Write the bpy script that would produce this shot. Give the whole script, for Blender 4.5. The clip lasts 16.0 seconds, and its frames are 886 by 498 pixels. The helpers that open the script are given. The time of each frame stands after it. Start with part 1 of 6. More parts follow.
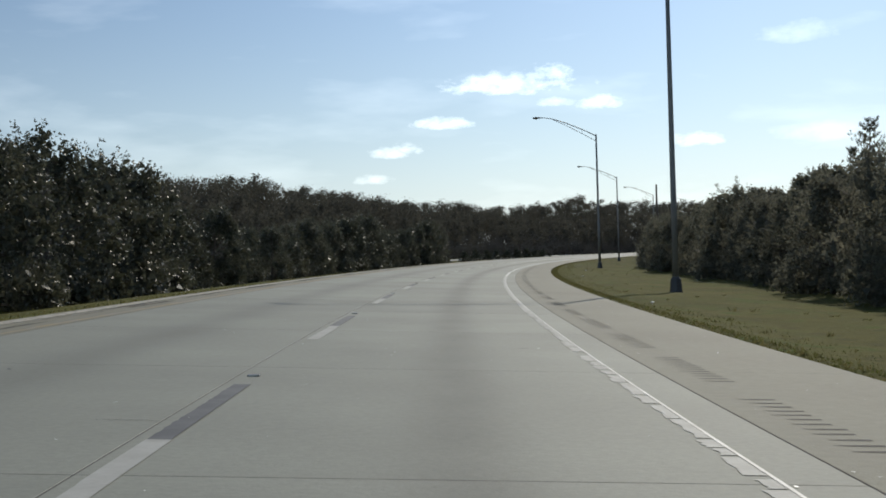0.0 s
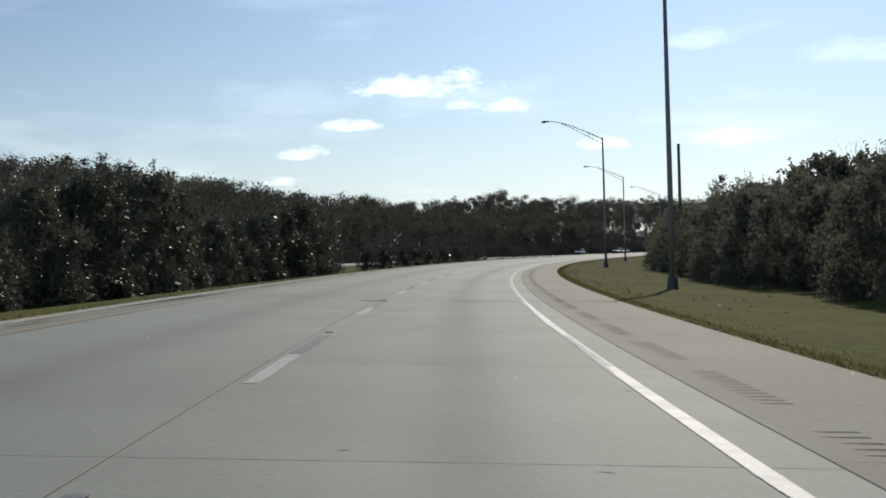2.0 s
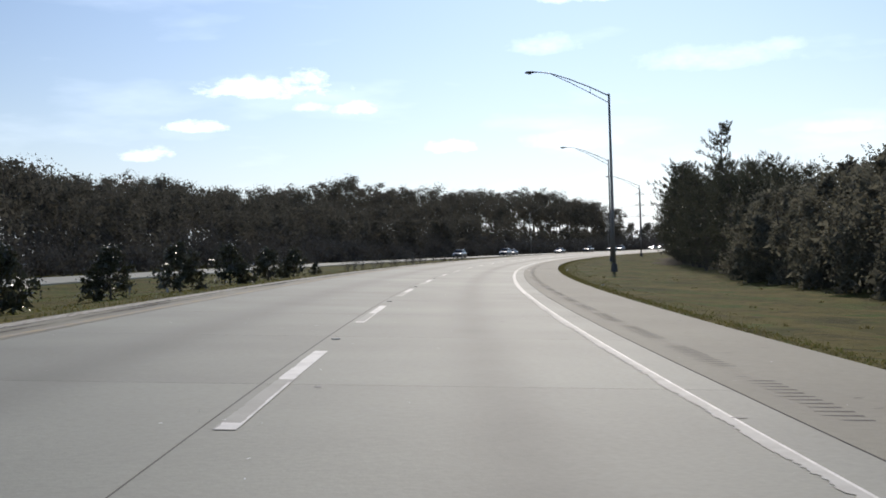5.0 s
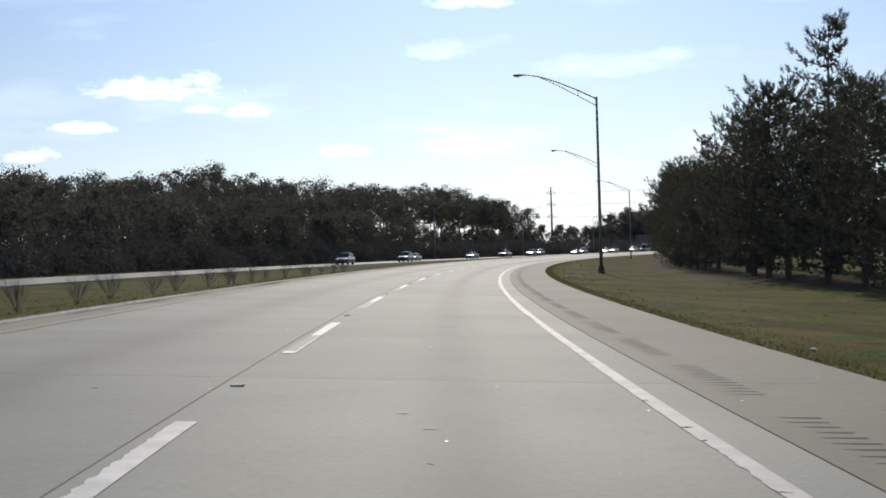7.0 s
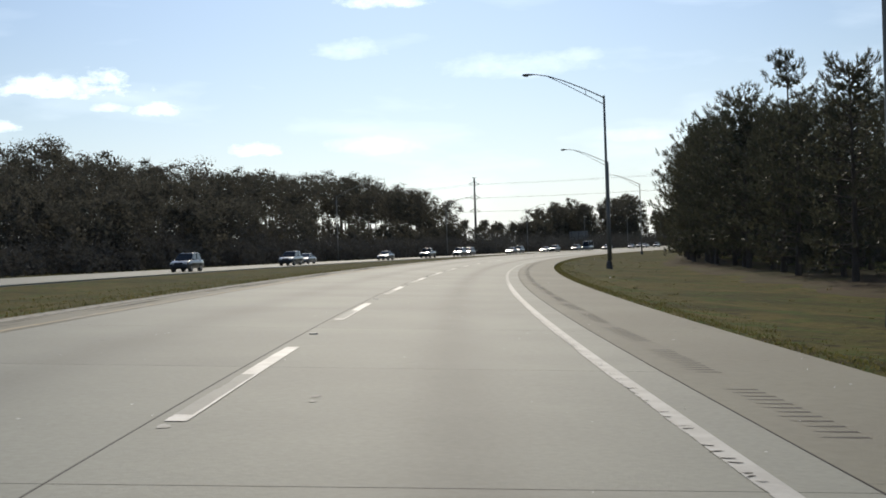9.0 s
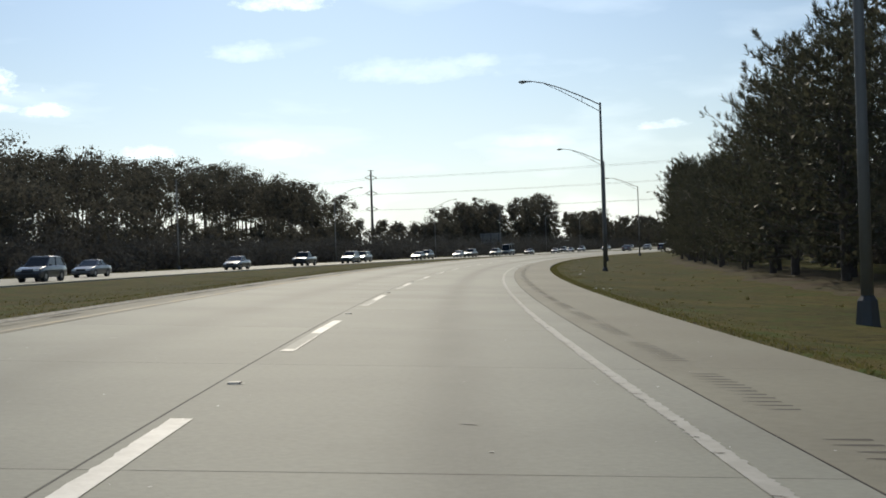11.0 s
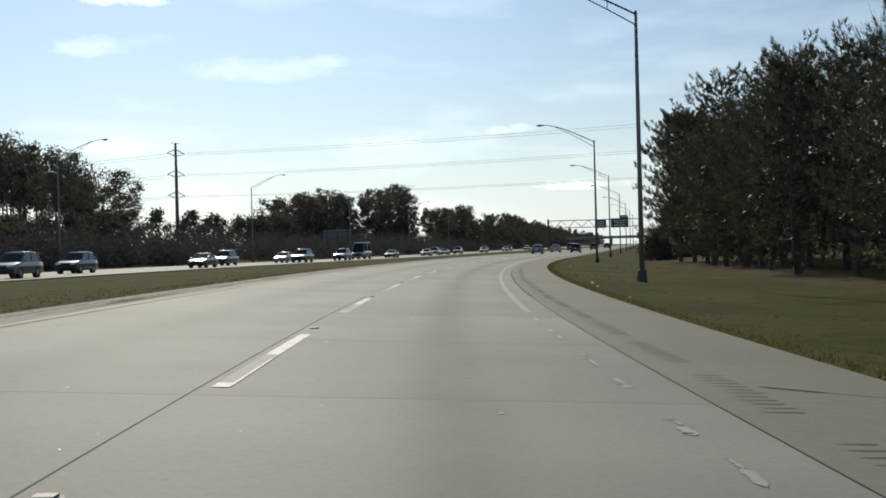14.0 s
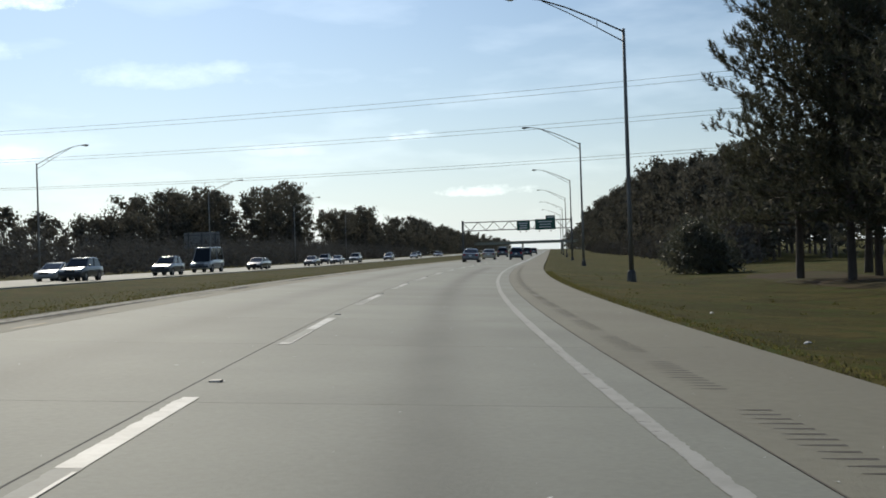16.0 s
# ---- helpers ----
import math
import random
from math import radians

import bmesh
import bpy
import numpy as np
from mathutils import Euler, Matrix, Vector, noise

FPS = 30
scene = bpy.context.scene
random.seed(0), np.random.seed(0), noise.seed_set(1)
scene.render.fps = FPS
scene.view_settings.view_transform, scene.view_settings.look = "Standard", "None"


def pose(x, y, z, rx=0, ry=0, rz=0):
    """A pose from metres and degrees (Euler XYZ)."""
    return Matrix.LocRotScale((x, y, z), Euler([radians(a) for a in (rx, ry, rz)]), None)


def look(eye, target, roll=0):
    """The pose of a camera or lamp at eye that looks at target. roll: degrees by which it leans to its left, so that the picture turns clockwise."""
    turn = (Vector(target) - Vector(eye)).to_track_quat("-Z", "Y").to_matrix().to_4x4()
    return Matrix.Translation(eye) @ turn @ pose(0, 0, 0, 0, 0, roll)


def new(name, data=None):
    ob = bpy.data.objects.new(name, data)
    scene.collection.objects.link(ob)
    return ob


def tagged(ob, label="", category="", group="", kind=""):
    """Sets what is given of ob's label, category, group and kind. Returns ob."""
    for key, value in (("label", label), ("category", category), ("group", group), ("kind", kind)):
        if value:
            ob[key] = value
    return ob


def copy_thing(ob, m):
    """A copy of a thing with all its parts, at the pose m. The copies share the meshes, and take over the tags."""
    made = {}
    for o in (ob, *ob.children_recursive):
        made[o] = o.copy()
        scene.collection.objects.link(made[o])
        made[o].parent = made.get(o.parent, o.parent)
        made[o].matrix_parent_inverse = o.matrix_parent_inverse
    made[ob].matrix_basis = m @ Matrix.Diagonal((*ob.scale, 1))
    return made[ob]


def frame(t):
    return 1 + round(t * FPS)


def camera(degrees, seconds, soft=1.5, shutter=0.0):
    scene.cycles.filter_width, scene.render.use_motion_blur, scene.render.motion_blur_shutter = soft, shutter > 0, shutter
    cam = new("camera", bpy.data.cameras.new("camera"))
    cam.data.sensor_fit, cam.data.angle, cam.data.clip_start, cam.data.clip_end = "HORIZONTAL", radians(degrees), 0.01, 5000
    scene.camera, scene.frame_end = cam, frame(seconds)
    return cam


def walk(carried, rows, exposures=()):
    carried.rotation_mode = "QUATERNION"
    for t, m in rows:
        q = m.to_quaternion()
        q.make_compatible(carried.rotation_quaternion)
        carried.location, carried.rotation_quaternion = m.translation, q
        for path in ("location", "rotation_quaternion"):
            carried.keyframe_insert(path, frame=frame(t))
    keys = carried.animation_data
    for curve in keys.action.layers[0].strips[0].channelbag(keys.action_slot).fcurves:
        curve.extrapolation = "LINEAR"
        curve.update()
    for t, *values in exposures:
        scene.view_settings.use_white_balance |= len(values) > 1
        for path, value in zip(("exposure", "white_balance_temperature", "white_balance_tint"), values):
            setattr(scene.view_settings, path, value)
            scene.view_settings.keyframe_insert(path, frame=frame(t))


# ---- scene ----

# ------------------------------------------------------------------ the road's line
# s runs along the carriageway from the first camera place, o to the right of the camera's line.
HEAD0, BEND, CURVE_END = -0.01548, 0.00121, 615.0
GRADE, BANK, EYE = -0.00193, 0.0455, 1.15


def _line():
    n0, n1, step = -400, 3200, 1.0
    ss = np.arange(n0, n1 + 1, step)
    bend = BEND * np.clip((CURVE_END + 40 - ss) / 80.0, 0, 1)
    head = np.concatenate([[0], np.cumsum((bend[1:] + bend[:-1]) / 2 * step)])
    head = head - np.interp(0, ss, head) + HEAD0
    x = np.concatenate([[0], np.cumsum(np.sin((head[1:] + head[:-1]) / 2) * step)])
    y = np.concatenate([[0], np.cumsum(np.cos((head[1:] + head[:-1]) / 2) * step)])
    x, y = x - np.interp(0, ss, x), y - np.interp(0, ss, y)
    z = GRADE * np.clip(ss, -400, 700)
    return ss, head, x, y, z


LINE_S, LINE_H, LINE_X, LINE_Y, LINE_Z = _line()


def heading(s):
    return np.interp(s, LINE_S, LINE_H)


def road_z(s):
    return np.interp(s, LINE_S, LINE_Z)


def at_road(s, o, up=0.0):
    """Points at s along and o across, up metres over the camera's line of the road (arrays or numbers)."""
    h = heading(s)
    return np.stack([np.interp(s, LINE_S, LINE_X) + o * np.cos(h), np.interp(s, LINE_S, LINE_Y) - o * np.sin(h),
                     road_z(s) + up + 0 * o], -1)


# ------------------------------------------------------------------ camera
cam = camera(39.609, 16.0, soft=1.7)
# seconds, metres along, metres across, turn to the right, tilt up, lean to the right (degrees)
ROWS = [
    (0.0, 0.00, -0.005, 0.000, 0.173, 1.703),
    (0.5, 16.51, 0.000, 1.199, 0.148, 1.601),
    (1.0, 33.02, 0.010, 2.345, 0.034, 1.601),
    (1.5, 49.53, -0.030, 3.295, 0.178, 1.517),
    (2.0, 66.04, -0.020, 4.302, 0.159, 1.619),
    (2.5, 82.55, -0.090, 5.433, 0.213, 1.583),
    (3.0, 99.06, -0.140, 6.743, 0.175, 1.582),
    (3.5, 115.57, -0.190, 7.889, 0.149, 1.642),
    (4.0, 132.08, -0.240, 9.035, 0.123, 1.702),
    (4.5, 148.58, -0.280, 10.182, 0.096, 1.762),
    (5.0, 165.08, -0.320, 11.328, 0.070, 1.822),
    (5.5, 181.57, -0.345, 12.474, 0.044, 1.883),
    (6.0, 198.04, -0.310, 13.996, 0.056, 1.570),
    (6.5, 214.51, -0.180, 15.373, 0.072, 1.714),
    (7.0, 230.97, -0.060, 16.304, 0.136, 1.661),
    (7.5, 247.42, 0.030, 17.214, 0.095, 1.774),
    (8.0, 263.86, 0.075, 18.341, 0.113, 1.716),
    (8.5, 280.31, 0.070, 19.341, 0.044, 1.842),
    (9.0, 296.78, 0.070, 20.371, -0.005, 1.898),
    (9.5, 313.27, 0.065, 21.572, 0.020, 1.876),
    (10.0, 329.79, 0.055, 22.772, 0.030, 1.854),
    (10.5, 346.33, 0.045, 23.973, 0.040, 1.832),
    (11.0, 362.90, 0.030, 25.173, 0.060, 1.811),
    (11.5, 379.49, 0.020, 26.374, 0.080, 1.789),
    (12.0, 396.10, 0.030, 27.568, 0.060, 1.773),
    (12.5, 412.73, 0.010, 28.689, 0.020, 1.395),
    (13.0, 429.36, 0.045, 29.894, -0.046, 1.584),
    (13.5, 446.00, 0.042, 30.957, -0.001, 1.561),
    (14.0, 462.65, 0.040, 32.201, -0.057, 1.497),
    (14.5, 479.30, 0.080, 33.510, 0.056, 1.524),
    (15.0, 495.97, 0.165, 34.753, 0.026, 1.701),
    (15.5, 512.63, 0.210, 35.776, -0.085, 1.904),
    (16.0, 529.31, 0.240, 36.739, 0.127, 1.905),
]


def drive_pose(s, o, turn, tilt, lean):
    eye = Vector(at_road(s, o, EYE - BANK * o))
    a, e = radians(turn), radians(tilt)
    way = Vector((math.sin(a) * math.cos(e), math.cos(a) * math.cos(e), math.sin(e)))
    return look(eye, eye + way * 10, -lean)


EXPOSURE = [(0.0, 0.14, 6700.0, 7.0), (3.0, 0.19, 6750.0, 8.0), (5.5, 0.32, 6600.0, 14.0), (9.0, 0.19, 7000.0, 10.0), (12.5, 0.2, 7150.0, 7.0), (16.0, 0.14, 6850.0, 7.0)]
walk(cam, [(t, drive_pose(*r)) for t, *r in ROWS], EXPOSURE)

# ------------------------------------------------------------------ sky and sun
SUN_AZ, SUN_EL = 19.3, 32.5
world = bpy.data.worlds.new("world")
scene.world = world
world.use_nodes = True


def build_sky(tree):
    nodes, links = tree.nodes, tree.links
    nodes.clear()

    def node(kind):
        return nodes.new(kind)

    def maths(op, a, b=0.0, c=None):
        n = node("ShaderNodeMath")
        n.operation = op
        for i, v in enumerate((a, b) if c is None else (a, b, c)):
            if isinstance(v, (int, float)):
                n.inputs[i].default_value = v
            else:
                links.new(v, n.inputs[i])
        return n.outputs[0]

    sky = node("ShaderNodeTexSky")
    sky.sky_type, sky.sun_disc, sky.sun_elevation, sky.sun_rotation = "NISHITA", False, radians(SUN_EL), radians(SUN_AZ)
    sky.altitude, sky.air_density, sky.dust_density, sky.ozone_density = 10.0, 0.9, 0.2, 3.6
    coord = node("ShaderNodeTexCoord")
    split = node("ShaderNodeSeparateXYZ")
    links.new(coord.outputs["Generated"], split.inputs[0])
    x, y, z = split.outputs
    az = maths("MULTIPLY", maths("ARCTAN2", x, y), 180 / math.pi)
    el = maths("MULTIPLY", maths("ARCSINE", z), 180 / math.pi)
    fine = node("ShaderNodeTexNoise")
    fine.inputs["Scale"].default_value, fine.inputs["Detail"].default_value, fine.inputs["Roughness"].default_value = 38.0, 7.0, 0.66
    stretch = node("ShaderNodeMapping")
    stretch.inputs["Scale"].default_value = (1, 1, 1.9)
    links.new(coord.outputs["Generated"], stretch.inputs[0])
    links.new(stretch.outputs[0], fine.inputs["Vector"])
    ragged = maths("SUBTRACT", fine.outputs["Fac"], 0.5)
    # single fair-weather clouds
    total = None
    for caz, cel, w, h, dense, blur in CLOUDS:
        dx = maths("DIVIDE", maths("SUBTRACT", az, caz), w)
        dy = maths("DIVIDE", maths("SUBTRACT", el, cel), h)
        low = maths("MULTIPLY", maths("LESS_THAN", dy, 0.0), 0.9)
        dy = maths("MULTIPLY", dy, maths("ADD", 1.0, low))
        r = maths("ADD", maths("MULTIPLY", dx, dx), maths("MULTIPLY", dy, dy))
        v = maths("SUBTRACT", 0.85, maths("ADD", r, maths("MULTIPLY", ragged, -2.6 if blur else -4.4)))
        v = maths("MULTIPLY", maths("SMOOTH_MIN", maths("MAXIMUM", maths("MULTIPLY", v, 0.5 if blur else 0.8), 0.0), 1.0, 0.2), dense)
        total = v if total is None else maths("MAXIMUM", total, v)
    # thin high veil
    veil = node("ShaderNodeTexNoise")
    veil.inputs["Scale"].default_value, veil.inputs["Detail"].default_value = 7.0, 5.0
    wide = node("ShaderNodeMapping")
    wide.inputs["Scale"].default_value = (1, 1, 4.0)
    wide.inputs["Rotation"].default_value = (0.2, 0.35, 0)
    links.new(coord.outputs["Generated"], wide.inputs[0])
    links.new(wide.outputs[0], veil.inputs["Vector"])
    thin = maths("MULTIPLY", maths("MAXIMUM", maths("SUBTRACT", veil.outputs["Fac"], 0.52), 0.0), 1.0)
    low_haze = maths("MULTIPLY", maths("POWER", 2.718, maths("MULTIPLY", maths("MAXIMUM", el, 0.0), -0.19)), 0.84)
    total = maths("MINIMUM", maths("ADD", maths("MAXIMUM", total, 0.0), thin), 1.0)
    hazy = node("ShaderNodeMixRGB")
    links.new(low_haze, hazy.inputs[0])
    links.new(sky.outputs[0], hazy.inputs[1])
    hazy.inputs[2].default_value = HAZE_LIGHT
    # the air glows towards the sun
    a, e = radians(SUN_AZ), radians(SUN_EL)
    near = node("ShaderNodeVectorMath")
    near.operation = "DOT_PRODUCT"
    links.new(coord.outputs["Generated"], near.inputs[0])
    near.inputs[1].default_value = (math.sin(a) * math.cos(e), math.cos(a) * math.cos(e), math.sin(e))
    glow = maths("ADD", 0.74, maths("MULTIPLY", maths("POWER", maths("MAXIMUM", near.outputs["Value"], 0.0), 8.0), 0.8))
    glow = maths("ADD", glow, maths("MULTIPLY", maths("MAXIMUM", maths("SUBTRACT", 0.3, near.outputs["Value"]), 0.0), 0.55))
    air = node("ShaderNodeVectorMath")
    air.operation = "SCALE"
    links.new(hazy.outputs[0], air.inputs[0])
    links.new(glow, air.inputs["Scale"])
    white = node("ShaderNodeMixRGB")
    bright = node("ShaderNodeMixRGB")
    bright.blend_type = "ADD"
    bright.inputs[0].default_value = 1.0
    links.new(air.outputs[0], bright.inputs[1])
    bright.inputs[2].default_value = CLOUD_LIGHT
    links.new(total, white.inputs[0])
    links.new(air.outputs[0], white.inputs[1])
    links.new(bright.outputs[0], white.inputs[2])
    back = node("ShaderNodeBackground")
    back.inputs["Strength"].default_value = SKY_STRENGTH
    links.new(white.outputs[0], back.inputs["Color"])
    out = node("ShaderNodeOutputWorld")
    links.new(back.outputs[0], out.inputs[0])


SKY_STRENGTH = 0.08
HAZE_LIGHT = (10.1, 11.5, 12.9, 1)
CLOUD_LIGHT = (8.0, 8.05, 8.1, 1)
# azimuth, elevation, half width, half height, thickness, softness
CLOUDS = [
    (3.6, 7.65, 3.5, 0.85, 0.95, 0), (4.9, 8.0, 1.7, 0.6, 1.0, 0), (2.5, 7.85, 1.5, 0.5, 1.0, 0), (5.4, 6.75, 0.9, 0.4, 0.6, 0), (7.7, 6.6, 1.25, 0.5, 0.85, 0), (0.1, 5.9, 1.6, 0.42, 0.85, 0),
    (-1.2, 4.85, 1.2, 0.5, 0.8, 0), (-2.4, 4.6, 1.1, 0.4, 0.7, 0), (-3.1, 3.4, 1.0, 0.4, 0.6, 0), (12.0, 4.75, 1.4, 0.5, 0.7, 0), (17.2, 4.75, 2.7, 0.7, 0.55, 1), (16.4, 9.2, 2.3, 0.7, 0.6, 1),
    (18.3, 11.4, 2.6, 0.55, 0.75, 0), (24.0, 8.2, 4.4, 0.9, 0.5, 1), (26.9, 8.6, 1.5, 0.5, 0.5, 1), (29.7, 4.85, 2.3, 0.5, 0.4, 1), (35.6, 5.4, 1.4, 0.4, 0.55, 0), (38.5, 2.7, 2.8, 0.4, 0.55, 0),
]
build_sky(world.node_tree)

sun = new("sun", bpy.data.lights.new("sun", "SUN"))
sun.data.energy, sun.data.angle, sun.data.color = 2.3, radians(0.6), (1.0, 0.93, 0.81)
_a, _e = radians(SUN_AZ), radians(SUN_EL)
sun.matrix_world = look((0, 0, 60), Vector((0, 0, 60)) - Vector((math.sin(_a) * math.cos(_e), math.cos(_a) * math.cos(_e), math.sin(_e))))


# ------------------------------------------------------------------ materials
def shade(name, color, rough=0.8, metal=0.0, spread=0.0, scale=4.0, grain=0.0, grain_scale=60.0, bump=0.0, bump_scale=40.0,
          second=None, patch=0.0, patch_scale=0.4, per_object=0.0, spec=0.5, coords="Object", coat=0.0, streak=None):
    """A surface: base colour with large stains (spread), a second colour in patches, fine grain and relief."""
    m = bpy.data.materials.new(name)
    m.use_nodes = True
    nt = m.node_tree
    nodes, links = nt.nodes, nt.links
    p = nodes["Principled BSDF"]
    p.inputs["Roughness"].default_value, p.inputs["Metallic"].default_value = rough, metal
    p.inputs["Specular IOR Level"].default_value = spec
    p.inputs["Coat Weight"].default_value, p.inputs["Coat Roughness"].default_value = coat, 0.14
    tc = nodes.new("ShaderNodeTexCoord")
    src = nodes.new("ShaderNodeNewGeometry").outputs["Position"] if coords == "World" else tc.outputs[coords]

    def noise_tex(sc, detail=4.0):
        n = nodes.new("ShaderNodeTexNoise")
        n.inputs["Scale"].default_value, n.inputs["Detail"].default_value = sc, detail
        links.new(src, n.inputs["Vector"])
        return n.outputs["Fac"]

    def math_node(op, a, b):
        n = nodes.new("ShaderNodeMath")
        n.operation = op
        for i, v in enumerate((a, b)):
            if isinstance(v, (int, float)):
                n.inputs[i].default_value = v
            else:
                links.new(v, n.inputs[i])
        return n.outputs[0]

    col = nodes.new("ShaderNodeRGB").outputs[0]
    col.default_value = (*color, 1)
    if second:
        mix = nodes.new("ShaderNodeMixRGB")
        ramp = nodes.new("ShaderNodeMapRange")
        ramp.inputs["From Min"].default_value, ramp.inputs["From Max"].default_value = 0.5 - 0.12, 0.5 + 0.12
        links.new(noise_tex(patch_scale, 6.0), ramp.inputs["Value"])
        f = math_node("MULTIPLY", ramp.outputs[0], patch)
        links.new(f, mix.inputs[0])
        links.new(col, mix.inputs[1])
        mix.inputs[2].default_value = (*second, 1)
        col = mix.outputs[0]
    value = 1.0
    if spread:
        value = math_node("ADD", 1.0 - spread / 2, math_node("MULTIPLY", noise_tex(scale, 5.0), spread))
    if grain:
        value = math_node("MULTIPLY", value, math_node("ADD", 1.0 - grain / 2, math_node("MULTIPLY", noise_tex(grain_scale, 3.0), grain)))
    if per_object:
        info = nodes.new("ShaderNodeObjectInfo")
        value = math_node("MULTIPLY", value, math_node("ADD", 1.0 - per_object / 2, math_node("MULTIPLY", info.outputs["Random"], per_object)))
    if streak:
        # drip marks along the middle of the lane, in the slab's own frame
        sep = nodes.new("ShaderNodeSeparateXYZ")
        links.new(tc.outputs["Object"], sep.inputs[0])
        for mid, half, amount in streak:
            d = math_node("DIVIDE", math_node("SUBTRACT", sep.outputs[0], mid), half)
            fall = math_node("POWER", 2.718, math_node("MULTIPLY", math_node("MULTIPLY", d, d), -1.0))
            fall = math_node("MULTIPLY", fall, math_node("ADD", 0.4, math_node("MULTIPLY", noise_tex(0.8, 4.0), 1.2)))
            value = math_node("MULTIPLY", value, math_node("SUBTRACT", 1.0, math_node("MULTIPLY", fall, amount)))
    hsv = nodes.new("ShaderNodeHueSaturation")
    links.new(col, hsv.inputs["Color"])
    if not isinstance(value, float):
        links.new(value, hsv.inputs["Value"])
    links.new(hsv.outputs[0], p.inputs["Base Color"])
    if bump:
        b = nodes.new("ShaderNodeBump")
        b.inputs["Strength"].default_value, b.inputs["Distance"].default_value = bump, 0.02
        links.new(noise_tex(bump_scale, 4.0), b.inputs["Height"])
        links.new(b.outputs[0], p.inputs["Normal"])
    return m


def leaf_shade(name, color, second, rough=0.5, spec=0.4, glow=0.12):
    """Foliage: colour that differs leaf by leaf, a little light passing through."""
    m = bpy.data.materials.new(name)
    m.use_nodes = True
    nt = m.node_tree
    nodes, links = nt.nodes, nt.links
    p = nodes["Principled BSDF"]
    p.inputs["Roughness"].default_value, p.inputs["Specular IOR Level"].default_value = rough, spec
    geo = nodes.new("ShaderNodeNewGeometry")
    info = nodes.new("ShaderNodeObjectInfo")
    add = nodes.new("ShaderNodeMath")
    add.operation = "ADD"
    links.new(geo.outputs["Random Per Island"], add.inputs[0])
    mul = nodes.new("ShaderNodeMath")
    mul.operation = "MULTIPLY_ADD"
    links.new(info.outputs["Random"], mul.inputs[0])
    mul.inputs[1].default_value, mul.inputs[2].default_value = 0.5, -0.25
    links.new(mul.outputs[0], add.inputs[1])
    add.use_clamp = True
    mix = nodes.new("ShaderNodeMixRGB")
    links.new(add.outputs[0], mix.inputs[0])
    mix.inputs[1].default_value, mix.inputs[2].default_value = (*color, 1), (*second, 1)
    links.new(mix.outputs[0], p.inputs["Base Color"])
    tr = nodes.new("ShaderNodeBsdfTranslucent")
    links.new(mix.outputs[0], tr.inputs["Color"])
    ms = nodes.new("ShaderNodeMixShader")
    ms.inputs[0].default_value = glow
    links.new(p.outputs[0], ms.inputs[1])
    links.new(tr.outputs[0], ms.inputs[2])
    links.new(ms.outputs[0], nodes["Material Output"].inputs["Surface"])
    return m


CONCRETE = shade("concrete", (0.287, 0.293, 0.246), rough=0.72, spread=0.42, scale=0.4, grain=0.3, grain_scale=18, bump=0.12, bump_scale=45,
                 second=(0.24, 0.243, 0.203), patch=0.6, patch_scale=0.16, per_object=0.12, spec=0.3, coords="World",
                 streak=((0.14, 0.38, 0.33), (-3.75, 0.5, 0.22)))
SHOULDER = shade("shoulder_concrete", (0.257, 0.245, 0.186), rough=0.78, spread=0.3, scale=0.6, grain=0.3, grain_scale=9, bump=0.3, bump_scale=45,
                 second=(0.22, 0.206, 0.158), patch=0.8, patch_scale=0.3, spec=0.3, coords="World")
JOINT = shade("joint_dark", (0.08, 0.074, 0.066), rough=0.9, spread=0.3, scale=2)
# dark colour for the shade inside grooves and paint breaks
GROOVE_SHADE = shade("groove_shade", (0.095, 0.086, 0.072), rough=0.9, spread=0.5, scale=3, grain=0.3)
WHITE_PAINT = shade("worn_white_paint", (0.66, 0.65, 0.61), rough=0.6, coords="World", second=(0.46, 0.45, 0.415), patch=0.75, patch_scale=2.4, grain=0.25, grain_scale=30)
OLD_PAINT = shade("faded_paint", (0.46, 0.455, 0.415), rough=0.7, spec=0.4, coords="World", second=(0.38, 0.372, 0.335), patch=0.8, patch_scale=3.5, grain=0.2, grain_scale=30)
FAINT_PAINT = shade("nearly_worn_paint", (0.36, 0.357, 0.318), rough=0.7, spec=0.35, coords="World", second=(0.32, 0.316, 0.278), patch=0.8, patch_scale=3.0, grain=0.2, grain_scale=30)
BLACK_PAINT = shade("black_contrast_paint", (0.065, 0.066, 0.07), rough=0.65, coords="World", second=(0.12, 0.12, 0.12), patch=0.7, patch_scale=3.0, grain=0.3, grain_scale=30)
LINE_PAINT = shade("worn_line_paint", (0.52, 0.515, 0.475), rough=0.65, coords="World", second=(0.4, 0.392, 0.355), patch=0.8, patch_scale=2.8, grain=0.25, grain_scale=30)
YELLOW_PAINT = shade("worn_yellow_paint", (0.33, 0.255, 0.13), rough=0.7, coords="World", second=(0.27, 0.245, 0.19), patch=1.0, patch_scale=1.2, grain=0.3, grain_scale=20)
SILT = shade("gutter_silt", (0.175, 0.152, 0.122), rough=0.95, spread=0.6, scale=1.0, grain=0.4, grain_scale=14)


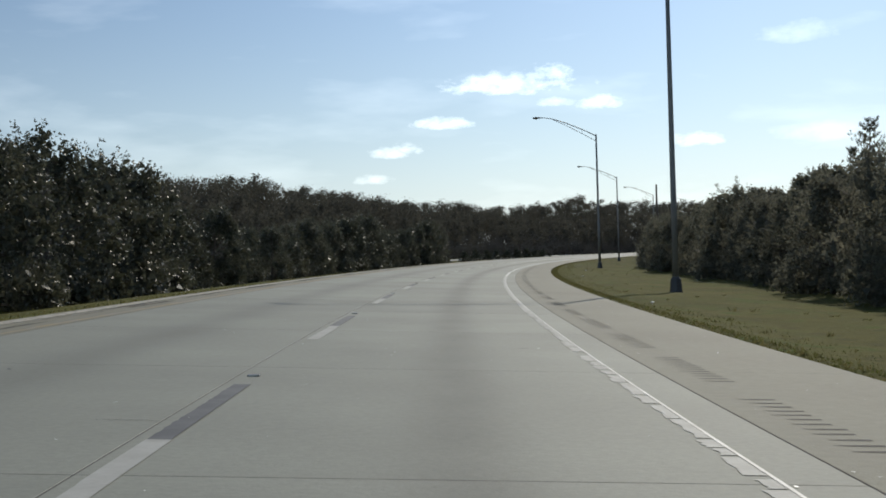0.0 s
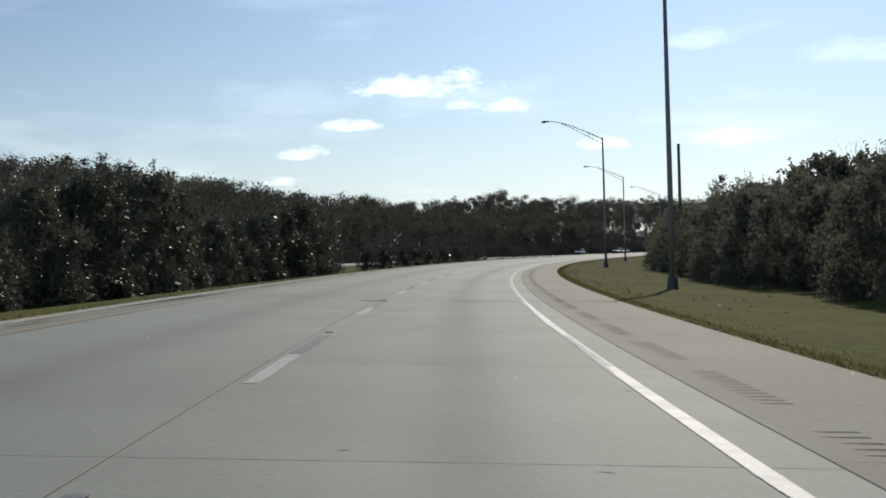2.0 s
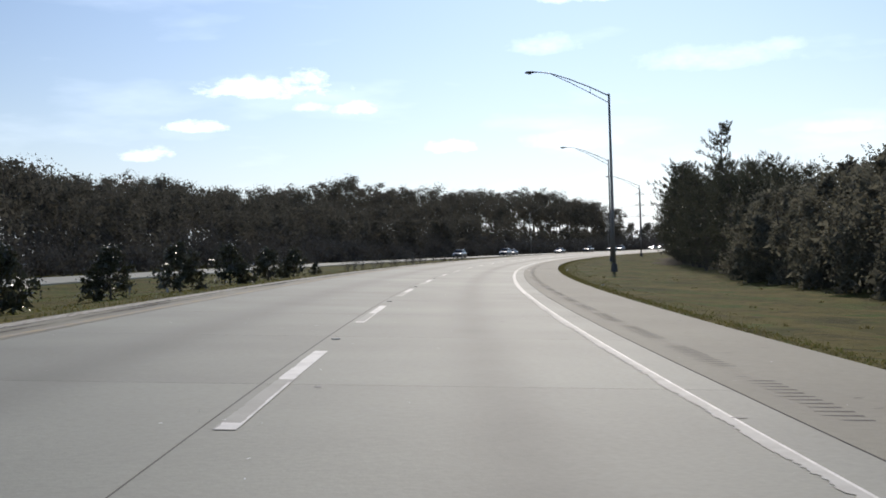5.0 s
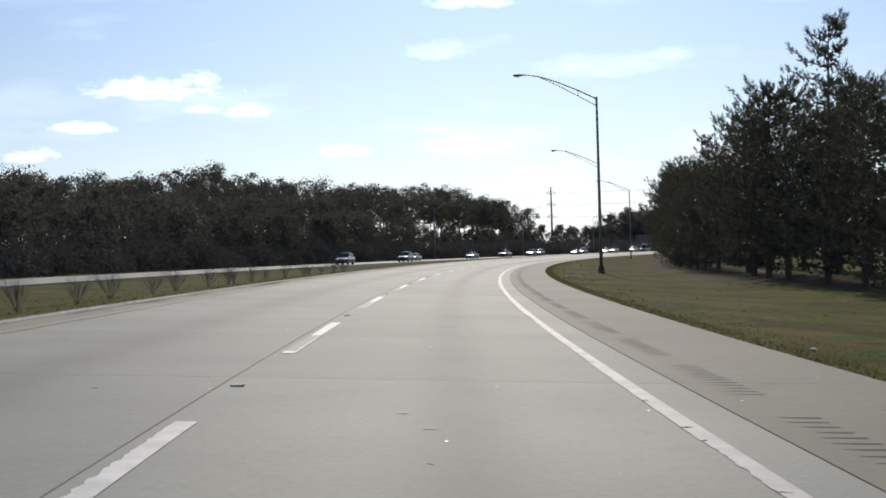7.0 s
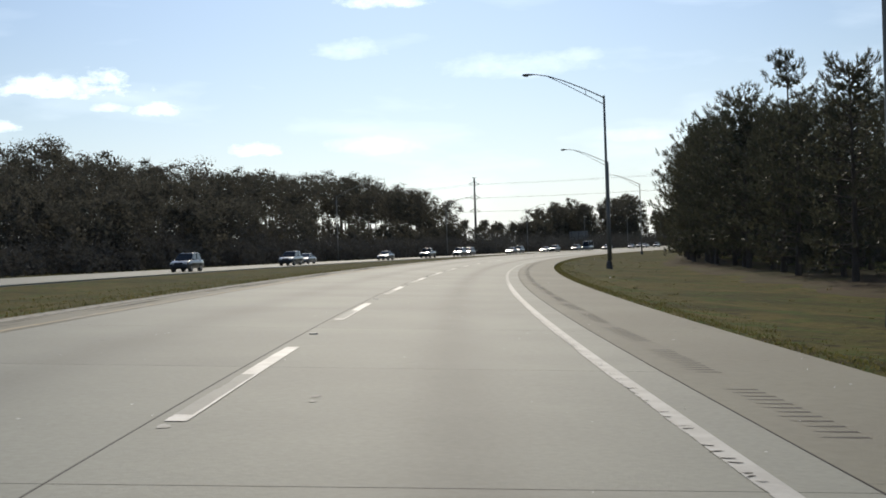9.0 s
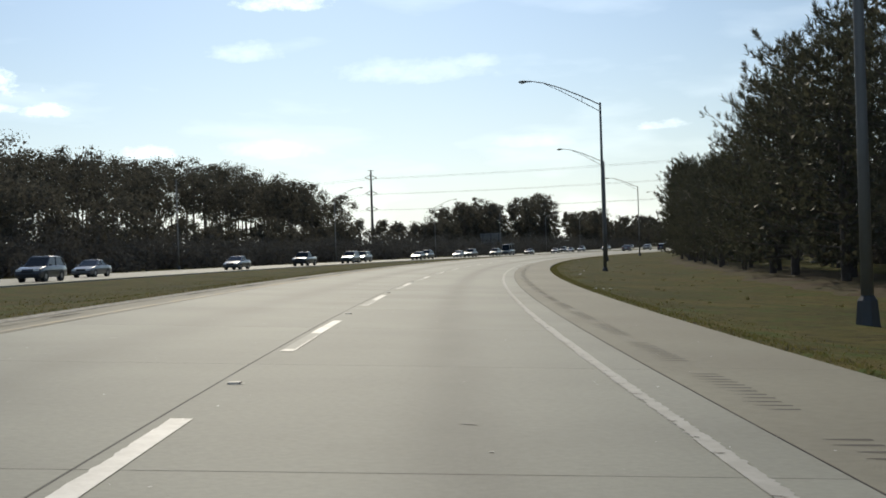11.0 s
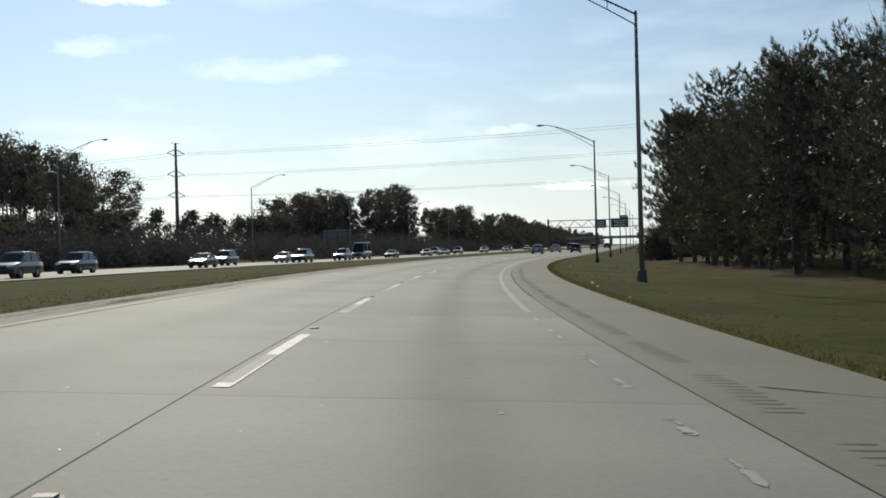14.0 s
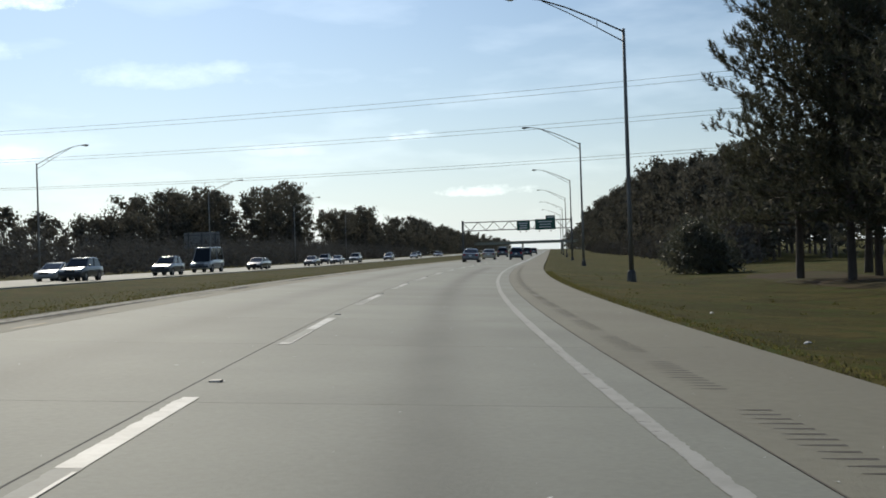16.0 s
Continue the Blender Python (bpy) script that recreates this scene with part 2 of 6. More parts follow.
def turf_shade(name):
    """Winter turf: olive, straw and fresh green growth mixed at three scales, with bare brown spots and painted tree
    shade.
    """
    m = bpy.data.materials.new(name)
    m.use_nodes = True
    nodes, links = m.node_tree.nodes, m.node_tree.links
    p = nodes["Principled BSDF"]
    p.inputs["Roughness"].default_value, p.inputs["Specular IOR Level"].default_value = 0.95, 0.08
    place_in = nodes.new("ShaderNodeNewGeometry").outputs["Position"]

    def patches(scale, lo, hi, detail=5.0):
        n, r = nodes.new("ShaderNodeTexNoise"), nodes.new("ShaderNodeMapRange")
        n.inputs["Scale"].default_value, n.inputs["Detail"].default_value, n.inputs["Roughness"].default_value = scale, detail, 0.62
        links.new(place_in, n.inputs["Vector"])
        links.new(n.outputs["Fac"], r.inputs["Value"])
        r.inputs["From Min"].default_value, r.inputs["From Max"].default_value = lo, hi
        return r.outputs[0]

    col = nodes.new("ShaderNodeRGB").outputs[0]
    col.default_value = (0.084, 0.082, 0.018, 1)
    # the dark olive patches at scale 0.16 paint in the trees' shade
    for scale, lo, hi, tint in ((0.05, 0.42, 0.62, (0.12, 0.094, 0.024)), (0.35, 0.46, 0.62, (0.158, 0.124, 0.036)), (0.16, 0.5, 0.6, (0.058, 0.056, 0.013)), (0.7, 0.5, 0.62, (0.064, 0.102, 0.015)),
                                (1.9, 0.52, 0.66, (0.043, 0.034, 0.013)), (6.0, 0.55, 0.72, (0.19, 0.16, 0.055))):
        mix = nodes.new("ShaderNodeMixRGB")
        links.new(patches(scale, lo, hi), mix.inputs[0])
        links.new(col, mix.inputs[1])
        mix.inputs[2].default_value = (*tint, 1)
        col = mix.outputs[0]
    # lusher growth on the first stretch of the verge
    sep, lush, mix = nodes.new("ShaderNodeSeparateXYZ"), nodes.new("ShaderNodeMapRange"), nodes.new("ShaderNodeMixRGB")
    links.new(place_in, sep.inputs[0])
    links.new(sep.outputs[1], lush.inputs["Value"])
    lush.inputs["From Min"].default_value, lush.inputs["From Max"].default_value = 210.0, 110.0
    lush.inputs["To Max"].default_value = 0.42
    links.new(lush.outputs[0], mix.inputs[0])
    links.new(col, mix.inputs[1])
    mix.inputs[2].default_value = (0.15, 0.148, 0.04, 1)
    col = mix.outputs[0]
    # darker olive tone towards the end
    thin, dark = nodes.new("ShaderNodeMapRange"), nodes.new("ShaderNodeMixRGB")
    links.new(sep.outputs[1], thin.inputs["Value"])
    thin.inputs["From Min"].default_value, thin.inputs["From Max"].default_value, thin.inputs["To Max"].default_value = 300.0, 430.0, 0.45
    links.new(thin.outputs[0], dark.inputs[0])
    links.new(col, dark.inputs[1])
    dark.inputs[2].default_value = (0.056, 0.05, 0.011, 1)
    col = dark.outputs[0]
    links.new(col, p.inputs["Base Color"])
    b = nodes.new("ShaderNodeBump")
    b.inputs["Strength"].default_value, b.inputs["Distance"].default_value = 0.7, 0.08
    links.new(patches(5.0, 0.2, 0.8, 8.0), b.inputs["Height"])
    links.new(b.outputs[0], p.inputs["Normal"])
    return m


def stain_shade(name, color, along, lo, hi, strength=0.9):
    """Dirt that thins out into the pavement below it: ragged along the road, fading at both sides of its strip."""
    m = bpy.data.materials.new(name)
    m.use_nodes = True
    nodes, links = m.node_tree.nodes, m.node_tree.links
    p = nodes["Principled BSDF"]
    p.inputs["Base Color"].default_value, p.inputs["Roughness"].default_value = (*color, 1), 0.95
    uv = nodes.new("ShaderNodeTexCoord").outputs["UV"]

    def spots(sx, sy, a, b, detail):
        place_in, n, r = nodes.new("ShaderNodeMapping"), nodes.new("ShaderNodeTexNoise"), nodes.new("ShaderNodeMapRange")
        place_in.inputs["Scale"].default_value = (sx, sy, 1)
        links.new(uv, place_in.inputs[0])
        links.new(place_in.outputs[0], n.inputs["Vector"])
        n.inputs["Scale"].default_value, n.inputs["Detail"].default_value, n.inputs["Roughness"].default_value = 1.0, detail, 0.6
        links.new(n.outputs["Fac"], r.inputs["Value"])
        r.inputs["From Min"].default_value, r.inputs["From Max"].default_value = a, b
        return r.outputs[0]

    def times(a, b):
        n = nodes.new("ShaderNodeMath")
        n.operation = "MULTIPLY"
        for i, v in enumerate((a, b)):
            if isinstance(v, float):
                n.inputs[i].default_value = v
            else:
                links.new(v, n.inputs[i])
        return n.outputs[0]

    sep = nodes.new("ShaderNodeSeparateXYZ")
    links.new(uv, sep.inputs[0])
    ramp = nodes.new("ShaderNodeMath")
    ramp.operation = "PINGPONG"
    links.new(sep.outputs[1], ramp.inputs[0])
    ramp.inputs[1].default_value = 0.5
    fade = nodes.new("ShaderNodeMapRange")
    fade.interpolation_type = "SMOOTHSTEP"
    links.new(ramp.outputs[0], fade.inputs["Value"])
    fade.inputs["From Max"].default_value = 0.32
    cover = times(times(times(spots(along, 1.6, lo, hi, 4.0), fade.outputs[0]), spots(2.5, 9.0, 0.2, 0.55, 3.0)), strength)
    clear = nodes.new("ShaderNodeBsdfTransparent")
    mix = nodes.new("ShaderNodeMixShader")
    links.new(cover, mix.inputs[0])
    links.new(clear.outputs[0], mix.inputs[1])
    links.new(p.outputs[0], mix.inputs[2])
    links.new(mix.outputs[0], nodes["Material Output"].inputs["Surface"])
    return m


GROUND = turf_shade("winter_turf")
GUTTER = stain_shade("gutter_dirt", (0.06, 0.054, 0.044), 0.13, 0.5, 0.62, 0.9)
SAND = stain_shade("edge_sand", (0.5, 0.47, 0.4), 0.25, 0.2, 0.4, 0.95)
GRIT = stain_shade("joint_grit", (0.07, 0.062, 0.05), 0.3, 0.2, 0.45, 0.9)
GRASS = leaf_shade("grass_blades", (0.11, 0.125, 0.036), (0.2, 0.17, 0.07), rough=0.75, spec=0.15, glow=0.5)
STRAW_AND_SHADE = shade("pine_straw", (0.075, 0.052, 0.03), rough=0.95, spread=0.6, scale=0.7, grain=0.6, grain_scale=10, bump=0.5, bump_scale=15, second=(0.07, 0.072, 0.02), patch=0.6, patch_scale=0.25, spec=0.1, coords="World")
STEEL = shade("galvanised_steel", (0.2, 0.197, 0.19), rough=0.6, metal=0.35, spread=0.3, scale=2, grain=0.15, grain_scale=30)
STEEL_DARK = shade("weathered_steel", (0.10, 0.10, 0.10), rough=0.6, metal=0.4, spread=0.4, scale=3)
LAMP_GLASS = shade("lamp_lens", (0.55, 0.55, 0.5), rough=0.25)
BARK = shade("bark", (0.10, 0.082, 0.068), rough=0.95, spread=0.7, scale=3, grain=0.5, grain_scale=18, bump=0.8, bump_scale=10)
BARE_BARK = shade("pale_bark", (0.16, 0.14, 0.12), rough=0.95, spread=0.5, scale=4)
WOOD_POLE = shade("weathered_wood_pole", (0.085, 0.068, 0.055), rough=0.9, spread=0.4, scale=3, grain=0.4, grain_scale=25)
LEAF_OAK = leaf_shade("evergreen_leaves", (0.055, 0.06, 0.04), (0.13, 0.128, 0.088), rough=0.45, spec=0.35, glow=0.35)
LEAF_THICKET = leaf_shade("thicket_leaves", (0.12, 0.12, 0.088), (0.22, 0.208, 0.155), rough=0.75, spec=0.15, glow=0.5)
LEAF_PINE = leaf_shade("pine_needles", (0.046, 0.052, 0.036), (0.112, 0.11, 0.073), rough=0.6, spec=0.25, glow=0.36)
LEAF_FAR = leaf_shade("woodland_leaves", (0.075, 0.075, 0.06), (0.13, 0.12, 0.097), rough=0.9, spec=0.06, glow=0.45)
LEAF_SCRUB = leaf_shade("scrub_leaves", (0.09, 0.086, 0.077), (0.125, 0.118, 0.104), rough=0.9, spec=0.06, glow=0.2)
LEAF_GLOSS = leaf_shade("glossy_leaves", (0.035, 0.04, 0.022), (0.08, 0.08, 0.045), rough=0.3, spec=0.45, glow=0.2)


# ------------------------------------------------------------------ mesh helpers
def mesh_from(name, verts, faces, materials, indices=None, smooth=False):
    me = bpy.data.meshes.new(name)
    verts, faces = np.asarray(verts, np.float32), np.asarray(faces, np.int32)
    k = faces.shape[1]
    me.vertices.add(len(verts))
    me.vertices.foreach_set("co", verts.ravel())
    me.loops.add(faces.size)
    me.loops.foreach_set("vertex_index", faces.ravel())
    me.polygons.add(len(faces))
    me.polygons.foreach_set("loop_start", np.arange(0, faces.size, k, dtype=np.int32))
    me.polygons.foreach_set("loop_total", np.full(len(faces), k, np.int32))
    for m in materials if isinstance(materials, (list, tuple)) else [materials]:
        me.materials.append(m)
    if indices is not None:
        me.polygons.foreach_set("material_index", np.asarray(indices, np.int32))
    me.polygons.foreach_set("use_smooth", np.full(len(faces), smooth, bool))
    me.update(calc_edges=True)
    return me


def empty(name, m=None):
    ob = new(name)
    ob.empty_display_size = 0.3
    if m is not None:
        ob.matrix_world = m
    return ob


def part(name, data, material, parent, label="", smooth=False):
    """Links a bmesh (or mesh) as one mesh object under a thing or part."""
    if isinstance(data, bmesh.types.BMesh):
        me = bpy.data.meshes.new(name)
        data.to_mesh(me)
        data.free()
        me.materials.append(material)
        if smooth:
            me.polygons.foreach_set("use_smooth", np.ones(len(me.polygons), bool))
    else:
        me = data
    ob = new(name, me)
    if parent is not None:
        ob.parent = parent
    if label:
        tagged(ob, label)
    return ob


def tube(bm, points, radii, sides=8, caps=True):
    """A tapering pipe through points."""
    rings = []
    pts = [Vector(p) for p in points]
    for i, p in enumerate(pts):
        d = (pts[min(i + 1, len(pts) - 1)] - pts[max(i - 1, 0)]).normalized()
        side = d.orthogonal().normalized() if abs(d.z) < 0.95 else Vector((1, 0, 0))
        side = (side - d * side.dot(d)).normalized()
        up = d.cross(side)
        r = radii[i] if isinstance(radii, (list, tuple)) else radii
        rings.append([bm.verts.new(p + side * math.cos(a) * r + up * math.sin(a) * r) for a in (2 * math.pi * k / sides for k in range(sides))])
    for a, b in zip(rings, rings[1:]):
        for k in range(sides):
            bm.faces.new((a[k], a[(k + 1) % sides], b[(k + 1) % sides], b[k]))
    if caps:
        bm.faces.new(rings[0][::-1])
        bm.faces.new(rings[-1])
    return bm


def box(bm, size, m=None, bevel=0.0):
    r = bmesh.ops.create_cube(bm, size=1.0, matrix=(m or Matrix()) @ Matrix.Diagonal((*size, 1)))
    if bevel:
        edges = list({e for v in r["verts"] for e in v.link_edges})
        bmesh.ops.bevel(bm, geom=edges, offset=bevel, segments=2, affect="EDGES", profile=0.6)
    return bm


def strip(s0, s1, o0, o1, step, up_l, up_r, drop=0.0):
    """Verts and faces of a ribbon along the road from s0 to s1 between offsets o0 and o1, with sides if drop is given."""
    n = max(2, int(math.ceil((s1 - s0) / step)) + 1)
    s = np.linspace(s0, s1, n)
    rows = [at_road(s, np.full(n, o0), up_l), at_road(s, np.full(n, o1), up_r)]
    if drop:
        rows = [rows[0] - [0, 0, drop], rows[0], rows[1], rows[1] - [0, 0, drop]]
    k = len(rows)
    v = np.stack(rows, 1).reshape(-1, 3)
    f = []
    for j in range(k - 1):
        a = np.arange(n - 1) * k + j
        f.append(np.stack([a, a + 1, a + 1 + k, a + k], 1))
    return v, np.concatenate(f)


def merge(chunks):
    vs, fs, n = [], [], 0
    mixed = len({np.asarray(f).shape[1] for _, f in chunks}) > 1
    for v, f in chunks:
        f = np.asarray(f, int)
        if mixed and f.shape[1] == 4:
            f = np.concatenate([f[:, [0, 1, 2]], f[:, [0, 2, 3]]])
        vs.append(np.asarray(v, float))
        fs.append(f + n)
        n += len(v)
    return np.concatenate(vs), np.concatenate(fs)


def bank(o):
    return -BANK * o


# ------------------------------------------------------------------ ground
PROFILE_O = [-1400, -300, -60, -49, -45, -44.4, -28.1, -27.6, -23, -15, -10, -7.2, -6.7, 4.1, 4.5, 5.6, 8.5, 12, 16, 30, 60, 300, 700]
PROFILE_Z = [0.5, 0.3, 0.2, -0.2, -0.1, -0.25, -0.25, -0.08, -0.35, -0.35, 0.08, 0.29, 0.05, -0.45, -0.22, -0.32, -0.56, -0.80, -0.75, -0.5, -0.4, 0, 0]


def ground_z(o):
    return np.interp(o, PROFILE_O, PROFILE_Z)


def on_ground(s, o):
    return at_road(s, o, ground_z(o))


def build_ground():
    s = np.concatenate([np.arange(-400, -60, 40), np.arange(-60, 1000, 5), np.arange(1000, 3201, 50)]).astype(float)
    o = np.unique(np.concatenate([PROFILE_O, [-1000, -700, -500, -200, -120, -90, -75, -53, -34, -25, -19, -12.5, -8.6, -3, 0, 2, 5, 6.5, 7.5, 10, 14, 18, 22, 45, 90, 150, 220, 400, 550]])).astype(float)
    S, O = np.meshgrid(s, o, indexing="ij")
    rough = np.where((O > 5) | (O < -7.5), 1.0, 0.0) * np.where((O > -27) | (O < -42), 1.0, 0.0)
    rng = np.random.default_rng(3)
    Z = ground_z(O) + rough * rng.uniform(-0.05, 0.05, S.shape)
    v = at_road(S.ravel(), O.ravel(), Z.ravel())
    n, k = S.shape
    i = (np.arange(n - 1)[:, None] * k + np.arange(k - 1)[None]).ravel()
    f = np.stack([i, i + k, i + k + 1, i + 1], 1)[:, ::-1]
    ob = new("ground", mesh_from("ground", v, f, GROUND, smooth=True))
    return tagged(ob, "grassy verges and median of dormant brown and green grass", "ground", kind="structure")


build_ground()

# ------------------------------------------------------------------ the near carriageway
LEFT_EDGE, LANE_LEFT, JOINT_L, JOINT_R, RIGHT_EDGE = -6.85, -5.75, -1.855, 2.225, 4.31
SLAB, SLAB_FROM, SLABS = 6.05, -30.0, 108


def slab_mesh(name, o0, o1, material):
    """One concrete slab of the curve, in its own frame: y along the road, x across."""
    gap, slit, n = 0.013, 0.006, 4
    v = []
    for i in range(n + 1):
        s = slit / 2 + (SLAB - slit) * i / n
        for o, dz in ((o0 + gap / 2, -0.12), (o0 + gap / 2, -0.003), (o0 + gap / 2 + 0.003, 0.0), (o1 - gap / 2 - 0.003, 0.0), (o1 - gap / 2, -0.003), (o1 - gap / 2, -0.12)):
            p = at_road(np.array(s), np.array(float(o)), bank(o) + dz)
            v.append(p)
    f = []
    for i in range(n):
        for j in range(5):
            a = i * 6 + j
            f.append((a, a + 6, a + 7, a + 1)[::-1])
    return mesh_from(name, v, f, material)


def ribbon(s0, s1, o0, o1, step=3.0, lift=0.004):
    return strip(s0, s1, o0, o1, step, bank(o0) + lift, bank(o1) + lift)


def build_road():
    road = tagged(empty("road"), "two-lane pale concrete carriageway with worn white markings", "road", kind="structure")
    # dark joint filler under the slabs
    v, f = strip(-60, 640, LEFT_EDGE + 0.02, RIGHT_EDGE - 0.02, 4.0, bank(LEFT_EDGE) - 0.022, bank(RIGHT_EDGE) - 0.022)
    part("joint_filler", mesh_from("joint_filler", v, f[:, ::-1], JOINT), None, road)
    chunks = [ribbon(-60, 640, o - w, o + w, 3.0, -0.002) for o, w in ((JOINT_L, 0.0062), (LANE_LEFT - 0.001, 0.006), (JOINT_R + 0.002, 0.006))]
    for k in range(SLABS):
        s = SLAB_FROM + k * SLAB
        chunks.append(strip(s - 0.004, s + 0.004, LANE_LEFT, JOINT_R, 1.0, bank(LANE_LEFT) + 0.001, bank(JOINT_R) + 0.001))
    v, f = merge(chunks)
    part("joint_sealant", mesh_from("joint_sealant", v, f[:, ::-1], JOINT), None, road)
    for s0, s1, name in ((-60, SLAB_FROM, "pavement_behind"), (SLAB_FROM + SLAB * SLABS, 3000, "pavement_beyond")):
        v, f = strip(s0, s1, JOINT_L - 3.9, JOINT_R, 5.0, bank(JOINT_L - 3.9), bank(JOINT_R), 0.12)
        part(name, mesh_from(name, v, f[:, ::-1], CONCRETE), None, road)
    for name, o0, o1 in (("left_shoulder", LEFT_EDGE, LANE_LEFT - 0.006), ("right_shoulder", JOINT_R + 0.010, RIGHT_EDGE)):
        chunks = []
        length = 12.1
        s = -60.0
        while s < 3000:
            e = s + length if s < 700 else 3000
            chunks.append(strip(s + 0.004, e - 0.004, o0, o1, 3.0 if s < 700 else 20, bank(o0), bank(o1), 0.12))
            s = e
        v, f = merge(chunks)
        part(name, mesh_from(name, v, f[:, ::-1], SHOULDER), None, road)
    return road


ROAD = build_road()


def paint(name, chunks, material, label=""):
    v, f = merge(chunks)
    return part(name, mesh_from(name, v, f[:, ::-1], material), None, ROAD, label)


def ragged_line(s0, s1, o0, o1, rng, step=0.22, bite=0.07, lift=0.004, left=True):
    """A painted line whose one side has flaked off unevenly."""
    n = int((s1 - s0) / step)
    s = np.linspace(s0, s1, n)
    wear = np.clip(np.convolve(rng.normal(0, 1, n + 40), np.ones(40) / 6.0, "same")[20:20 + n], -1, 1) * 0.5 + 0.5
    cut = rng.uniform(0, bite, n) * wear
    a = o0 + (cut if left else 0 * cut)
    b = o1 - (0 * cut if left else cut)
    v = np.stack([at_road(s, a, bank(a) + lift), at_road(s, b, bank(b) + lift)], 1).reshape(-1, 3)
    i = np.arange(n - 1) * 2
    return v, np.stack([i, i + 1, i + 3, i + 2], 1)


def flaked_line(rng, s0, s1, cover):
    """A white edge line that comes off in blocks: a thin sound border and a body of broken pieces."""
    chunks = []
    s = s0
    while s < s1:
        length = rng.uniform(0.25, 1.1) if s < 395 else rng.uniform(0.12, 0.5)
        if rng.uniform() < cover:
            n = 6
            t = np.linspace(s, s + length, n)
            a = 1.615 + rng.uniform(0, 0.05) + rng.uniform(0, 0.045, n)
            b = np.full(n, 1.765) - (rng.uniform(0, 0.05, n) if s > 395 else 0)
            v = np.stack([at_road(t, a, bank(a) + 0.004), at_road(t, b, bank(b) + 0.004)], 1).reshape(-1, 3)
            i = np.arange(n - 1) * 2
            chunks.append((v, np.stack([i, i + 1, i + 3, i + 2], 1)))
        s += length + (rng.uniform(0.02, 0.14) if s < 395 else rng.uniform(0.01, 0.06))
    return chunks


def bitten_line(rng, s0, s1):
    """A worn white line whose inner side has lost wedges of paint."""
    chunks = []
    s = s0
    while s < s1:
        length = min(rng.uniform(0.12, 0.55), s1 - s + 0.02)
        n = max(3, int(length / 0.04))
        t = np.linspace(s, s + length, n)
        deep = rng.uniform(0.0, 0.085)
        a = 1.645 + deep * np.linspace(1, rng.uniform(0, 0.5), n) + rng.uniform(0, 0.012, n)
        b = 1.785 - rng.uniform(0, 0.022, n)
        v = np.stack([at_road(t, a, bank(a) + 0.004), at_road(t, b, bank(b) + 0.004)], 1).reshape(-1, 3)
        i = np.arange(n - 1) * 2
        chunks.append((v, np.stack([i, i + 1, i + 3, i + 2], 1)))
        s += length + (rng.uniform(0.02, 0.05) if rng.uniform() < 0.2 else 0.0)
    return chunks


